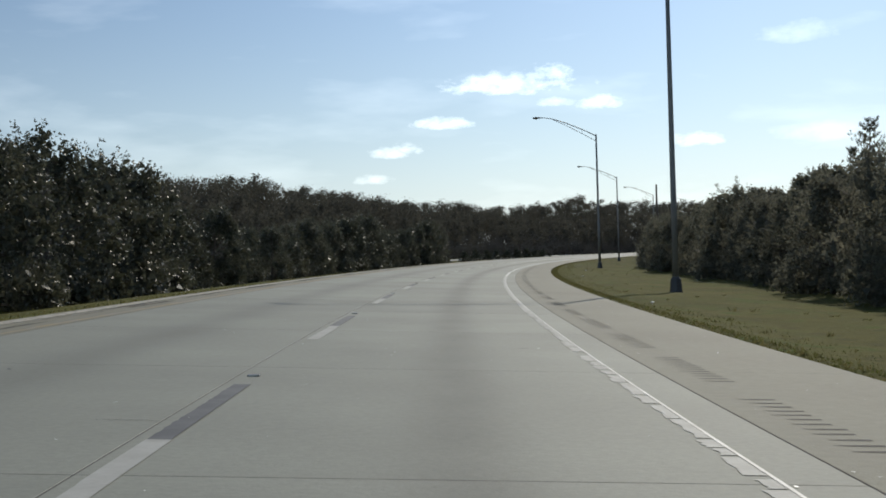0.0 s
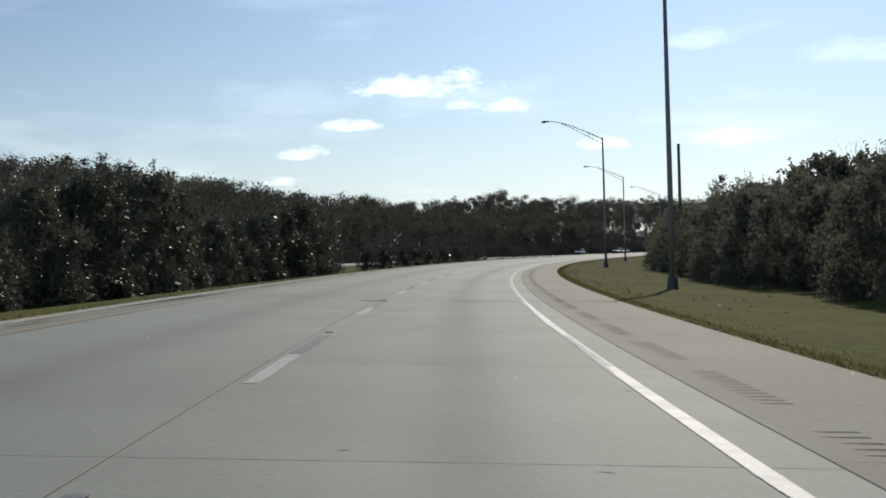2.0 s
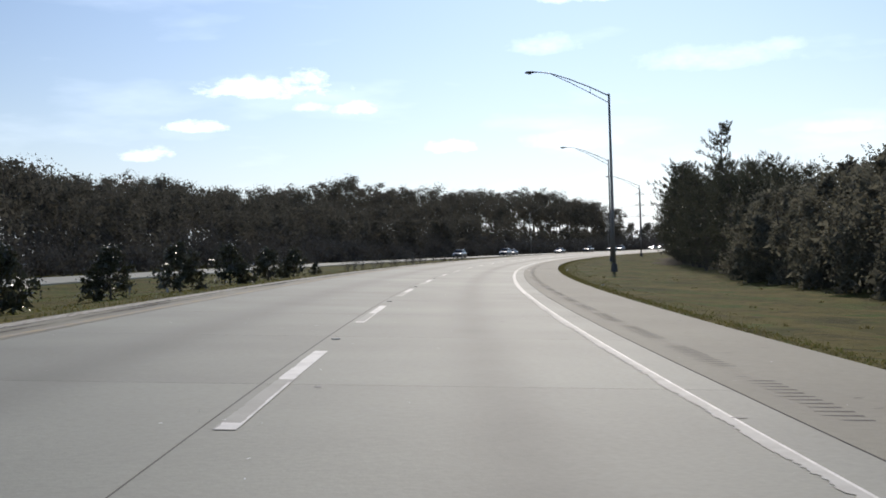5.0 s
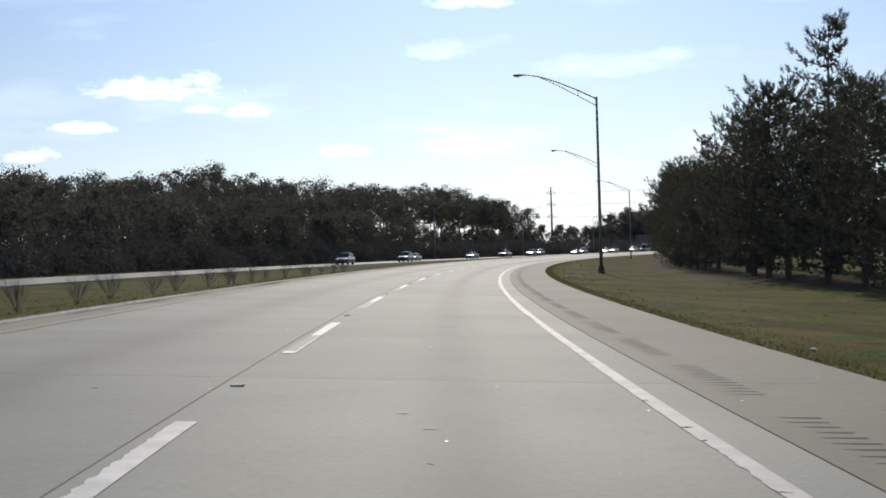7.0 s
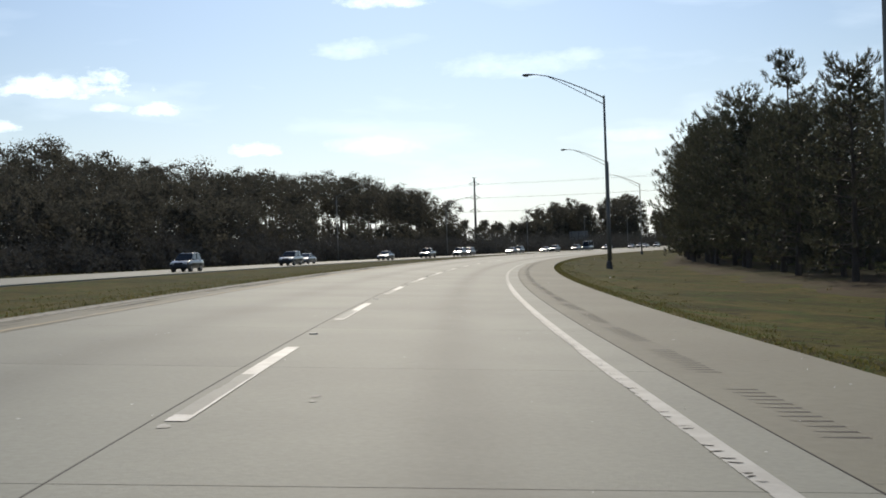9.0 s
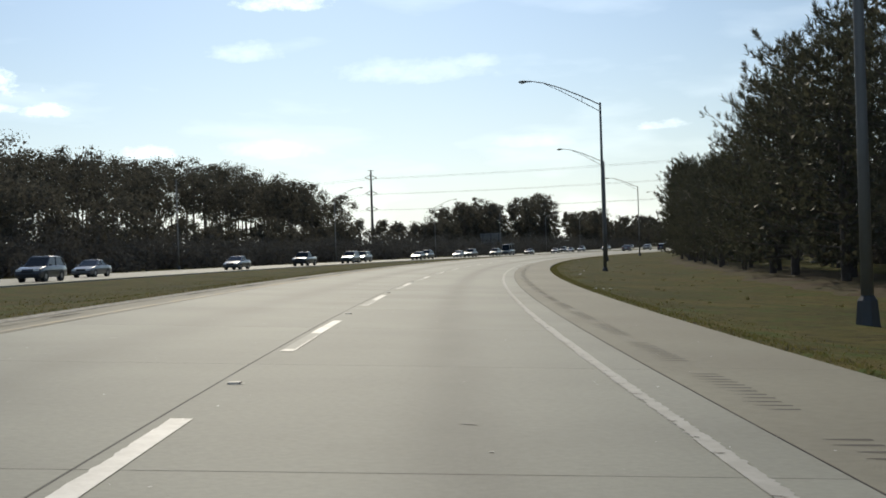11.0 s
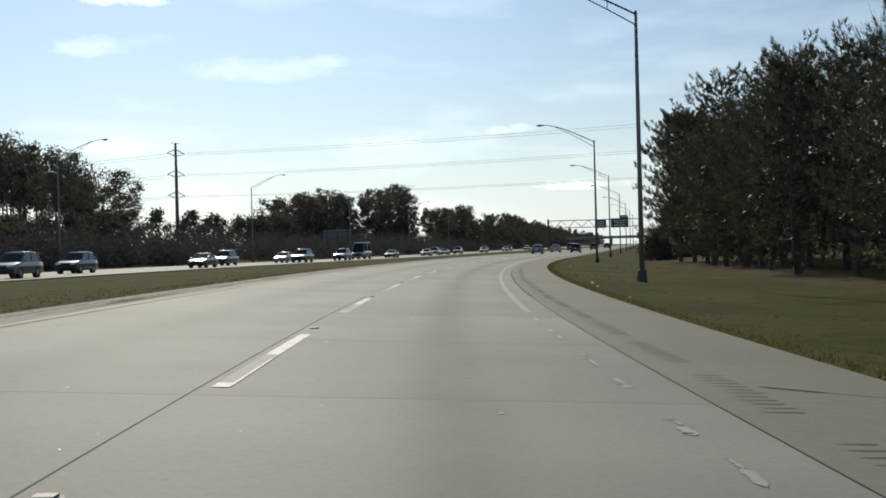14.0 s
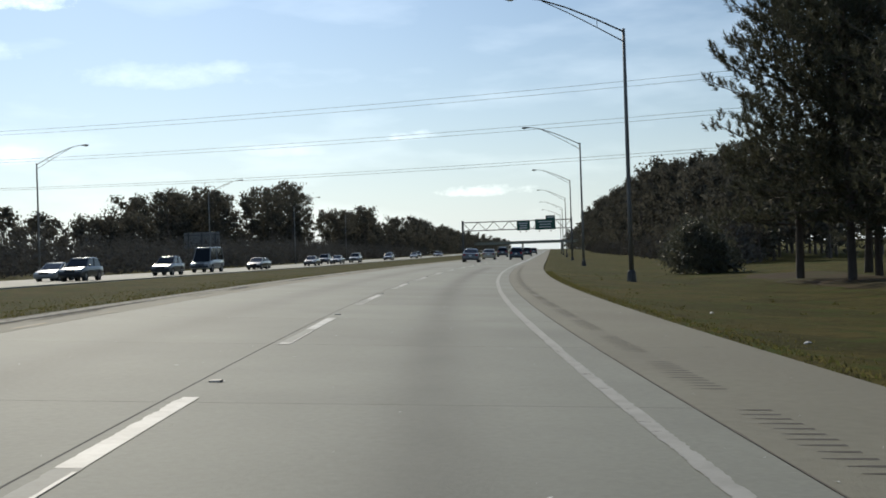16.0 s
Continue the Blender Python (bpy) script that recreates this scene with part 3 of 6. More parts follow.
def build_markings():
    rng = np.random.default_rng(5)
    body = flaked_line(rng, -40, 26, 0.92)
    body += [ragged_line(26, 200, 1.65, 1.772, rng, 0.05, 0.06)]
    worn = [ragged_line(a, b, 1.645, 1.72, rng, 0.05, 0.035) for a, b in ((340, 385), (486, 640))]
    worn += [ragged_line(a, b, 1.71, 1.79, rng, 0.05, 0.035, lift=0.0045, left=False) for a, b in ((340, 385), (486, 640))]
    worn += bitten_line(rng, 385, 455.8)
    # one stretch is worn to broken scraps
    s = 456.3
    while s < 486:
        length = rng.uniform(0.15, 0.8)
        if rng.uniform() < (0.85 if 459.4 < s < 466 else 0.5):
            n = int(length / 0.04) + 4
            t = np.linspace(s, s + length, n)
            taper = 0.05 * (np.abs(np.linspace(-1, 1, n)) ** 6)
            a, b = 1.645 + rng.uniform(0, 0.05) + rng.uniform(0, 0.03, n) + taper, 1.785 - rng.uniform(0, 0.03) - rng.uniform(0, 0.03, n) - taper
            v = np.stack([at_road(t, a, bank(a) + 0.004), at_road(t, b, bank(b) + 0.004)], 1).reshape(-1, 3)
            i = np.arange(n - 1) * 2
            worn.append((v, np.stack([i, i + 1, i + 3, i + 2], 1)))
        s += length + rng.uniform(0.0, 0.12)
    paint("edge_line", body, OLD_PAINT, "flaking white edge line with a ragged side")
    paint("edge_line", worn, OLD_PAINT, "worn white edge line with ragged sides")
    paint("edge_line_border", [ribbon(-40, 200, 1.77, 1.795), ribbon(640, 1500, 1.65, 1.80, 10)], WHITE_PAINT)
    solid = [ragged_line(a, b, 1.66, 1.772, rng, 0.06, 0.05, lift=0.006) for a, b in ((66, 79), (84, 97))]
    late = [ragged_line(200, 272, 1.655, 1.80, rng, 0.07, 0.05), ragged_line(272, 340, 1.645, 1.80, rng, 0.05, 0.03)]
    paint("edge_line_repaint", solid, WHITE_PAINT)
    paint("edge_line", late, LINE_PAINT, "dirty white edge line with broken wedges")
    # slits where the thick paint has broken across, their shade painted as dark quads
    slits = []
    for a, b, gap in ((28, 70, 1.6), (205, 266, 1.2), (266, 312, 0.4), (312, 345, 0.33), (345, 395, 0.8), (395, 600, 1.5)):
        s = a
        while s < b:
            n = 6
            o = np.linspace(1.63 + rng.uniform(0, 0.04), 1.75 - rng.uniform(0, 0.05), n)
            ss = s + np.cumsum(rng.normal(0, 0.008, n))
            half = rng.uniform(0.008, 0.02) * np.sin(np.linspace(0.5, 2.8, n))
            v = np.stack([at_road(ss - half, o, bank(o) + 0.0075), at_road(ss + half, o, bank(o) + 0.0075)], 1).reshape(-1, 3)
            i = np.arange(n - 1) * 2
            slits.append((v, np.stack([i, i + 2, i + 3, i + 1], 1)))
            s += gap * rng.uniform(0.3, 1.7)
    paint("edge_line_slits", slits, GROOVE_SHADE, "breaks across the edge line drawn as dark shade")
    paint("yellow_line", [ragged_line(-40, 545, -5.98, -5.84, rng, step=0.5, bite=0.08)] + [ragged_line(a, a + rng.uniform(0.6, 2.2), -5.96 + rng.uniform(0, 0.03), -5.87, rng, step=0.1, bite=0.06) for a in np.arange(547, 640, 4.2)] + [ribbon(640, 1500, -5.98, -5.84, 10)], YELLOW_PAINT, "faded yellow edge line")
    first, period = 12.5 - 4 * 12.0, 12.0
    for k in range(90):
        r = first + k * period
        r += float(np.interp(r, [40, 90, 400, 450], [0.3, 0.85, 0.85, 0.6]))
        a, b, c = r + 3.6, r + 6.7, r + 9.9
        if r < 130:
            near, far = OLD_PAINT, BLACK_PAINT
        else:
            near, far = FAINT_PAINT, WHITE_PAINT
        paint("lane_dash", [ragged_line(a, b, -1.765, -1.605, rng, 0.07, 0.03)], near)
        paint("lane_dash", [ragged_line(b, c, -1.765, -1.61, rng, 0.07, 0.02 if r < 130 else 0.03, lift=0.005)], far)
        if r > 130:
            edge = [ragged_line(a + 0.1, b + rng.uniform(-0.6, 0.1), -1.632, -1.604, rng, 0.09, 0.012, lift=0.007), ragged_line(a - 0.02, a + 0.3, -1.77, -1.61, rng, 0.06, 0.03, lift=0.0065)]
            paint("dash_edge", edge, WHITE_PAINT)


build_markings()


def build_markers():
    """Raised pavement markers between the dashes."""
    for k in range(56):
        s = 12.6 + (k - 3) * 12.0
        s += float(np.interp(s, [0, 100, 200, 390, 420], [-1.2, -0.8, 0.9, 0.9, -0.4]))
        bm = bmesh.new()
        box(bm, (0.11, 0.10, 0.018), pose(0, 0, 0.009), 0.006)
        thing = tagged(empty("pavement_marker"), "small grey raised reflective marker on the lane line", "road marker", "lane markers")
        p = at_road(s, -1.70, bank(-1.70))
        thing.matrix_world = Matrix.Translation(p) @ Matrix.Rotation(-heading(s), 4, "Z")
        if k == 0:
            body = part("base", bm, STEEL, thing)
            bm2 = bmesh.new()
            box(bm2, (0.09, 0.006, 0.012), pose(0, -0.052, 0.010))
            lens = part("reflector", bm2, LAMP_GLASS, thing)
            meshes = (body.data, lens.data)
        else:
            bm.free()
            part("base", meshes[0], None, thing)
            part("reflector", meshes[1], None, thing)


build_markers()


def build_rumble():
    """Grooved rumble blocks on the right shoulder: flat dark quads painted for the shade in each groove."""
    chunks = []
    marks = [11.6, 41.4, 75.9, 110.2, 207.7, 241.42, 304.56, 406.0, 454.8, 488.62, 523.3]
    starts = [11.6 - 4.2 * k for k in range(8, 0, -1)]
    for a, b, n in zip(marks, marks[1:], (7, 8, 8, 23, 8, 15, 24, 12, 8, 8)):
        starts += [a + (b - a) * k / n for k in range(n)]
    starts += [523.3 + 4.19 * k for k in range(28)]
    rng = np.random.default_rng(8)
    for s in starts:
        for j in range(12):
            a = s + j * 0.247 + rng.uniform(-0.01, 0.01)
            o0, o1 = 2.46 + rng.uniform(0, 0.08), 2.805 + rng.uniform(-0.02, 0.01)
            om = (o0 + o1) / 2
            ss = np.array([a + 0.02, a + 0.03, a, a + 0.06, a + 0.005, a + 0.07])
            oo = np.array([o0, o0, om, om, o1, o1])
            v = at_road(ss, oo, bank(oo) + 0.002)
            chunks.append((v, np.array([[0, 2, 3, 1], [2, 4, 5, 3]])))
    tagged(paint("rumble_grooves", chunks, GROOVE_SHADE, "rows of ground-in rumble grooves drawn as flat dark shade"), kind="stuff")


build_rumble()

# ------------------------------------------------------------------ the far carriageway
def build_far_road():
    road = tagged(empty("road_opposite"), "pale concrete carriageway across the grass median", "road", kind="structure")
    v, f = strip(-100, 3000, -44.5, -28.0, 6.0, 0.02, 0.0, 0.2)
    part("pavement", mesh_from("pavement", v, f[:, ::-1], CONCRETE), None, road)
    for name, o in (("edge_line", -41.4), ("yellow_line", -29.4)):
        v, f = strip(-100, 1500, o, o + 0.15, 8.0, 0.024, 0.024)
        part(name, mesh_from(name, v, f[:, ::-1], WHITE_PAINT if name[0] == "e" else YELLOW_PAINT), None, road)
    chunks = [strip(s, s + 3.05, -33.9, -33.76, 3.0, 0.026, 0.026) for s in np.arange(-90, 1400, 12.2)]
    v, f = merge(chunks)
    part("lane_dashes", mesh_from("lane_dashes", v, f[:, ::-1], WHITE_PAINT), None, road)


build_far_road()


# ------------------------------------------------------------------ street lamps
def lamp_post():
    """Tapered pole with a trussed arm of 5 m and a cobra head; the arm points along -x."""
    thing = empty("street_lamp")
    h = 12.45
    part("pole", tube(bmesh.new(), [(0, 0, 0.5), (0, 0, 4), (0, 0, 8), (0, 0, h + 0.15)], [0.125, 0.11, 0.095, 0.075], 12), STEEL, thing, smooth=True)
    bm = bmesh.new()
    tube(bm, [(0, 0, -0.05), (0, 0, 0.05), (0, 0, 0.5), (0, 0, 0.6)], [0.26, 0.24, 0.2, 0.13], 8)
    part("base", bm, STEEL_DARK, thing, "dark breakaway base")
    arm = [(0, 0, h), (-1.3, 0, h + 0.66), (-2.8, 0, h + 1.32), (-4.0, 0, h + 1.74), (-4.75, 0, h + 1.88), (-5.1, 0, h + 1.90)]
    part("arm", tube(bmesh.new(), arm, [0.045, 0.042, 0.04, 0.036, 0.034, 0.032], 8), STEEL, thing, smooth=True)
    low = [(0, 0, h - 0.5), (-1.3, 0, h + 0.26), (-2.8, 0, h + 1.1), (-4.0, 0, h + 1.70)]
    part("lower_arm", tube(bmesh.new(), low, [0.03, 0.028, 0.026, 0.024], 6), STEEL, thing, smooth=True)
    part("strut", tube(bmesh.new(), [(-1.3, 0, h + 0.26), (-1.3, 0, h + 0.66)], 0.02, 6), STEEL, thing)
    bm = bmesh.new()
    tube(bm, [(-4.95, 0, h + 1.90), (-5.2, 0, h + 1.91), (-5.55, 0, h + 1.91), (-5.8, 0, h + 1.88), (-5.87, 0, h + 1.86)], [0.05, 0.11, 0.18, 0.15, 0.05], 10)
    bmesh.ops.scale(bm, vec=(1, 1, 0.55), verts=bm.verts, space=Matrix.Translation((0, 0, -(h + 1.90))))
    head = part("head", bm, STEEL_DARK, thing, smooth=True)
    bm = bmesh.new()
    bmesh.ops.create_uvsphere(bm, u_segments=12, v_segments=6, radius=0.13, matrix=pose(-5.57, 0, h + 1.82) @ Matrix.Diagonal((1.3, 1, 0.5, 1)))
    part("lens", bm, LAMP_GLASS, head, smooth=True)
    return thing


LAMP = tagged(lamp_post(), "tall grey steel street lamp with a trussed arm over the shoulder", "street lamp", "lamps along the highway")


def place(s, o, turn=0.0, up=0.0):
    p = on_ground(s, o) + np.array([0, 0, up])
    return Matrix.Translation(p) @ Matrix.Rotation(-heading(s) + turn, 4, "Z")


LAMP_S = [-20.0, 47.8, 116.6, 186.4, 253.0, 319.4, 387.0, 453.3, 520.4, 591.0, 656.0, 723.0, 790.0, 857.0, 925.0]
LAMP.matrix_world = place(LAMP_S[0], 8.6)
for s in LAMP_S[1:]:
    copy_thing(LAMP, place(s, 8.3, 0.0, -0.35 if 450 < s < 456 else 0.0))
for s in [524.0, 591.5, 658.7, 726.0, 793.0, 860.0]:
    copy_thing(LAMP, place(s, -50.3, math.pi))


# ------------------------------------------------------------------ trees
def rhombs(rng, centres, length, width, up=0.0):
    """Small leaf-shaped quads with random turns at the centres; up makes them point upwards."""
    n = len(centres)
    a = rng.normal(size=(n, 3))
    a[:, 2] += up
    a /= np.linalg.norm(a, axis=1, keepdims=True)
    b = np.cross(a, rng.normal(size=(n, 3)))
    b /= np.linalg.norm(b, axis=1, keepdims=True)
    k = rng.uniform(0.6, 1.35, (n, 1))
    a, b = a * length * k / 2, b * width * k / 2
    v = np.stack([centres - a, centres + b, centres + a, centres - b], 1).reshape(-1, 3)
    return v, np.arange(4 * n).reshape(n, 4)


def leaflets(rng, centres, size, up=0.2):
    """Small pointed leaves, one triangle each."""
    return spikes(rng, centres, size, size * 0.75, up)


def spikes(rng, centres, length, width, up=0.9):
    """Thin pointed triangles, for needles."""
    n = len(centres)
    a = rng.normal(size=(n, 3))
    a[:, 2] += up
    a /= np.linalg.norm(a, axis=1, keepdims=True)
    b = np.cross(a, rng.normal(size=(n, 3)))
    b /= np.linalg.norm(b, axis=1, keepdims=True)
    a, b = a * length * rng.uniform(0.6, 1.3, (n, 1)), b * width / 2
    v = np.stack([centres - b, centres + b, centres + a], 1).reshape(-1, 3)
    return v, np.arange(3 * n).reshape(n, 3)


def ball_points(rng, n, centre, r, flat=1.0, inner=0.65):
    d = rng.normal(size=(n, 3))
    d /= np.linalg.norm(d, axis=1, keepdims=True)
    return np.asarray(centre) + d * (r * rng.uniform(inner, 1.12, (n, 1))) * [1, 1, flat]


def prism(chunks, p, q, r0, r1, sides=5):
    p, q = np.asarray(p, float), np.asarray(q, float)
    d = q - p
    d = d / (np.linalg.norm(d) + 1e-9)
    s = np.cross(d, [0.3, 0.9, 0.1])
    s /= np.linalg.norm(s)
    u = np.cross(d, s)
    ang = np.arange(sides) * 2 * np.pi / sides
    ring = np.cos(ang)[:, None] * s + np.sin(ang)[:, None] * u
    v = np.concatenate([p + ring * r0, q + ring * r1])
    i = np.arange(sides)
    chunks.append((v, np.stack([i, (i + 1) % sides, (i + 1) % sides + sides, i + sides], 1)))


def bushy_meshes(seed, h, w, leaves=5800, leaf=0.15, low=0.03, sprigs=3):
    """Evergreen tree with foliage to the ground: trunk with limbs, crown of many leaf clumps and upright sprigs."""
    rng = np.random.default_rng(seed)
    wood, crown = [], []
    prism(wood, (0, 0, -0.2), (0.1, 0.05, h * 0.35), 0.16, 0.12, 7)
    prism(wood, (0.1, 0.05, h * 0.35), (0.0, 0.1, h * 0.8), 0.12, 0.03, 7)
    n, skirt = 54, 12
    for i in range(n + skirt):
        t = (i + 0.5) / n if i < n else rng.uniform(0.0, 0.12)
        z = h * (low + (0.92 - low) * t)
        spread = w * 0.5 * (0.92 + 0.1 * math.sin(math.pi * min(1, t + 0.25))) * (1 - 0.6 * max(0, t - 0.55) / 0.45)
        a = rng.uniform(0, 2 * math.pi)
        rr = spread * math.sqrt(rng.uniform(0.2, 1))
        c = np.array([math.cos(a) * rr, math.sin(a) * rr, z + rng.uniform(-0.3, 0.3)])
        r = w * rng.uniform(0.13, 0.24) * (1.0 - 0.25 * t)
        if i % 3 == 0:
            prism(wood, (0, 0, max(0.3, z * 0.7)), c, 0.05, 0.015, 4)
        crown.append(leaflets(rng, ball_points(rng, 18, c, r * 0.6, 1.0, 0.1), leaf * 2.8))
        crown.append(leaflets(rng, ball_points(rng, leaves // n, c, r, 1.0, 0.5), leaf))
        for _ in range(sprigs):
            d = np.array([rng.normal() * 0.8, rng.normal() * 0.8, abs(rng.normal()) + 0.8])
            d /= np.linalg.norm(d)
            tip = c + d * r * rng.uniform(1.1, 1.75)
            crown.append(leaflets(rng, c + (tip - c) * rng.uniform(0.55, 1, (12, 1)) + rng.normal(0, 0.05, (12, 3)), leaf * 0.8, 0.7))
    return merge(wood), merge(crown)


def needle_tufts(rng, tips, axes, blades, length, width):
    """Bottle-brush tufts: needles set round the end of each twig, pointing outwards and forwards."""
    n = len(tips)
    tips, axes = np.repeat(tips, blades, 0), np.repeat(axes, blades, 0)
    out = rng.normal(size=tips.shape)
    out -= axes * np.sum(out * axes, 1, keepdims=True)
    out /= np.linalg.norm(out, axis=1, keepdims=True)
    k = rng.uniform(0, 1, (n * blades, 1))
    base = tips - axes * length * 1.3 * k
    d = axes * (1.0 - 0.45 * k) + out * (0.35 + 0.75 * k)
    d *= length * rng.uniform(0.75, 1.2, (n * blades, 1)) / np.linalg.norm(d, axis=1, keepdims=True)
    side = np.cross(d, rng.normal(size=d.shape))
    side *= width / 2 / np.linalg.norm(side, axis=1, keepdims=True)
    v = np.stack([base - side, base + side, base + d], 1).reshape(-1, 3)
    return v, np.arange(3 * n * blades).reshape(-1, 3)


def pine_meshes(seed, h, low, w, limbs=60, tufts=7, blades=21, spare=0.0):
    """Southern pine: straight tapering trunk, limbs that rise at the ends, twigs that end in round tufts of needles."""
    rng = np.random.default_rng(seed)
    wood, crown = [], []
    bend = rng.normal(0, 0.15, 2)

    def axis(z):
        t = z / h
        return np.array([bend[0] * math.sin(t * 3), bend[1] * math.sin(t * 2.5), z])

    zs = np.linspace(-0.2, h * 0.98, 9)
    for a, b in zip(zs, zs[1:]):
        prism(wood, axis(a), axis(b), 0.20 * (1 - a / h) + 0.02, 0.20 * (1 - b / h) + 0.02, 8)
    tips, axes, twigs = [], [], []
    for i in range(limbs):
        t = ((i + rng.uniform(0, 1)) / limbs) ** 0.9
        if rng.uniform() < spare:
            continue
        z = low + (h - low) * t
        length = w * (0.34 + 0.66 * min(1.0, (1 - t) * 2.8)) * rng.uniform(0.55, 1.12) * (0.8 if t < 0.04 else 1)
        a = i * 2.4 + rng.uniform(-0.5, 0.5)
        d, across = np.array([math.cos(a), math.sin(a), 0]), np.array([-math.sin(a), math.cos(a), 0])
        p0 = axis(z)
        rise = rng.uniform(-0.15, 0.2) + 0.75 * t
        p1 = p0 + d * length * 0.55 + [0, 0, length * rise * 0.35]
        p2 = p0 + d * length + [0, 0, length * rise]
        prism(wood, p0, p1, 0.045, 0.03, 4)
        prism(wood, p1, p2, 0.03, 0.012, 4)
        if length > w * 0.35:
            crown.append(leaflets(rng, ball_points(rng, 15, p0 + (p1 - p0) * 0.8, length * 0.24, 0.8, 0.2), 0.33, 0.5))
        for j in range(tufts):
            k = 0.3 + 0.7 * (j + rng.uniform(0, 1)) / tufts
            c = p0 + (p1 - p0) * k / 0.55 if k < 0.55 else p1 + (p2 - p1) * (k - 0.55) / 0.45
            reach = 0.0 if j == tufts - 1 else rng.uniform(0.12, 0.3) * (1.15 - k * 0.7) * length + 0.15
            go = across * (reach * (1 if j % 2 else -1)) + d * reach * 0.6 + [0, 0, reach * rng.uniform(0.1, 0.8) + 0.12]
            tip = c + go
            ax = d * 0.5 + go / (np.linalg.norm(go) + 1e-6) * 0.7 + [0, 0, rng.uniform(0.9, 1.9)]
            tips.append(tip)
            axes.append(ax / np.linalg.norm(ax))
            twigs.append([c - [0, 0, 0.02], c + [0, 0, 0.02], tip])
    for _ in range(6):
        tips.append(axis(h) + rng.normal(0, 0.22, 3) * [1, 1, 0.9])
        ax = np.array([rng.normal(0, 0.3), rng.normal(0, 0.3), 1.0])
        axes.append(ax / np.linalg.norm(ax))
    crown.append(needle_tufts(rng, np.array(tips), np.array(axes), blades, 0.30, 0.042))
    crown.append((np.array(twigs).reshape(-1, 3), np.arange(3 * len(twigs)).reshape(-1, 3)))
    return merge(wood), merge(crown)


def bare_meshes(seed, h, spread=0.35):
    """Leafless tree: trunk, forking limbs and fine twigs."""
    rng = np.random.default_rng(seed)
    wood, twigs = [], []

    def grow(p, d, length, r, depth):
        q = p + d * length
        prism(wood if depth < 2 else twigs, p, q, r, r * 0.66, 5 if depth < 2 else 3)
        if depth >= 5:
            return
        for k in range(3 if depth else 5):
            e = d + rng.normal(0, spread, 3)
            e[2] += 0.12
            e /= np.linalg.norm(e)
            start = p + d * length * (rng.uniform(0.45, 1.0) if k else 1.0)
            grow(start, e, length * rng.uniform(0.55, 0.78), r * 0.55, depth + 1)

    grow(np.array([0, 0, -0.2]), np.array([0.02, 0.01, 1.0]), h * 0.36, h * 0.011, 0)
    return merge(wood), merge(twigs)


def tree_thing(kind, label, meshes, bark, leaf, group, category="tree", crown="crown"):
    thing = tagged(empty(kind), label, category, group)
    (wv, wf), (cv, cf) = meshes
    part("trunk", mesh_from("trunk", wv, wf, bark), None, thing)
    part(crown, mesh_from(crown, cv, cf, leaf), None, thing)
    return thing


BUSHY = [tree_thing("evergreen_tree", "dense dark glossy evergreen tree leafed down to the median grass", bushy_meshes(11 + k, h, w), BARK, LEAF_OAK, "evergreens in the median")
         for k, (h, w) in enumerate(((6.4, 5.2), (5.8, 4.8), (6.0, 4.4)))]
THICKET = [tree_thing("evergreen_tree", "grey-green evergreen of a dense thicket along the verge", bushy_meshes(21 + k, h, w, 5000, 0.15, 0.03, 2), BARK, LEAF_THICKET, "thicket beside the highway")
           for k, (h, w) in enumerate(((6.4, 5.6), (5.8, 5.2), (6.0, 5.0)))]
SPARE = tree_thing("evergreen_tree", "grey-green evergreen of a dense thicket along the verge", bushy_meshes(17, 6.2, 5.2, 2400, 0.26), BARK, LEAF_THICKET, "thicket beside the highway")
PINES = [tree_thing("pine_tree", "dark green pine with upright needle tufts and a bare lower trunk", pine_meshes(31 + k, h, low, w), BARK, LEAF_PINE, "pines along the verge")
         for k, (h, low, w) in enumerate(((11.5, 0.9, 3.9), (10.5, 0.6, 3.7), (9.6, 0.5, 3.6), (12.5, 1.6, 3.7)))]
BACK_PINES = [tree_thing("pine_tree", "dark green pine with upright needle tufts and a bare lower trunk", pine_meshes(37 + k, h, low, w, 54, 6, 13), BARK, LEAF_PINE, "pines along the verge")
              for k, (h, low, w) in enumerate(((11.5, 1.4, 3.9), (10.4, 1.2, 3.8)))]
END_PINE = tree_thing("pine_tree", "large dark pine with dense needles and a clear trunk", pine_meshes(45, 14.6, 2.6, 4.7, 104, 13, 34), BARK, LEAF_PINE, "pines along the verge")
TALL_PINE = tree_thing("tall_pine_tree", "tall thin pine standing above its neighbours", pine_meshes(41, 14.8, 6.0, 2.6, 46, 6, 22, 0.2), BARK, LEAF_PINE, "pines along the verge")
BARE = [tree_thing("bare_tree", "leafless grey winter tree with fine twigs", bare_meshes(51 + k, h), BARE_BARK, BARE_BARK, "bare trees", "tree", "twig_crown")
        for k, h in enumerate((17.0, 14.0))]
SLIM = tree_thing("bare_tree", "tall slender leafless tree with upright twigs", bare_meshes(57, 19.0, 0.2), BARE_BARK, BARE_BARK, "bare trees", "tree", "twig_crown")
USED = {}


def plant(kind, s, o, scale=1.0, turn=0.0, sink=0.0):
    m = place(s, o, turn, -sink)
    if kind.name not in USED:
        USED[kind.name] = True
        kind.matrix_world = m @ Matrix.Diagonal((scale, scale, scale, 1))
        return kind
    ob = copy_thing(kind, m)
    ob.scale = (scale, scale, scale)
    return ob


rng = np.random.default_rng(77)
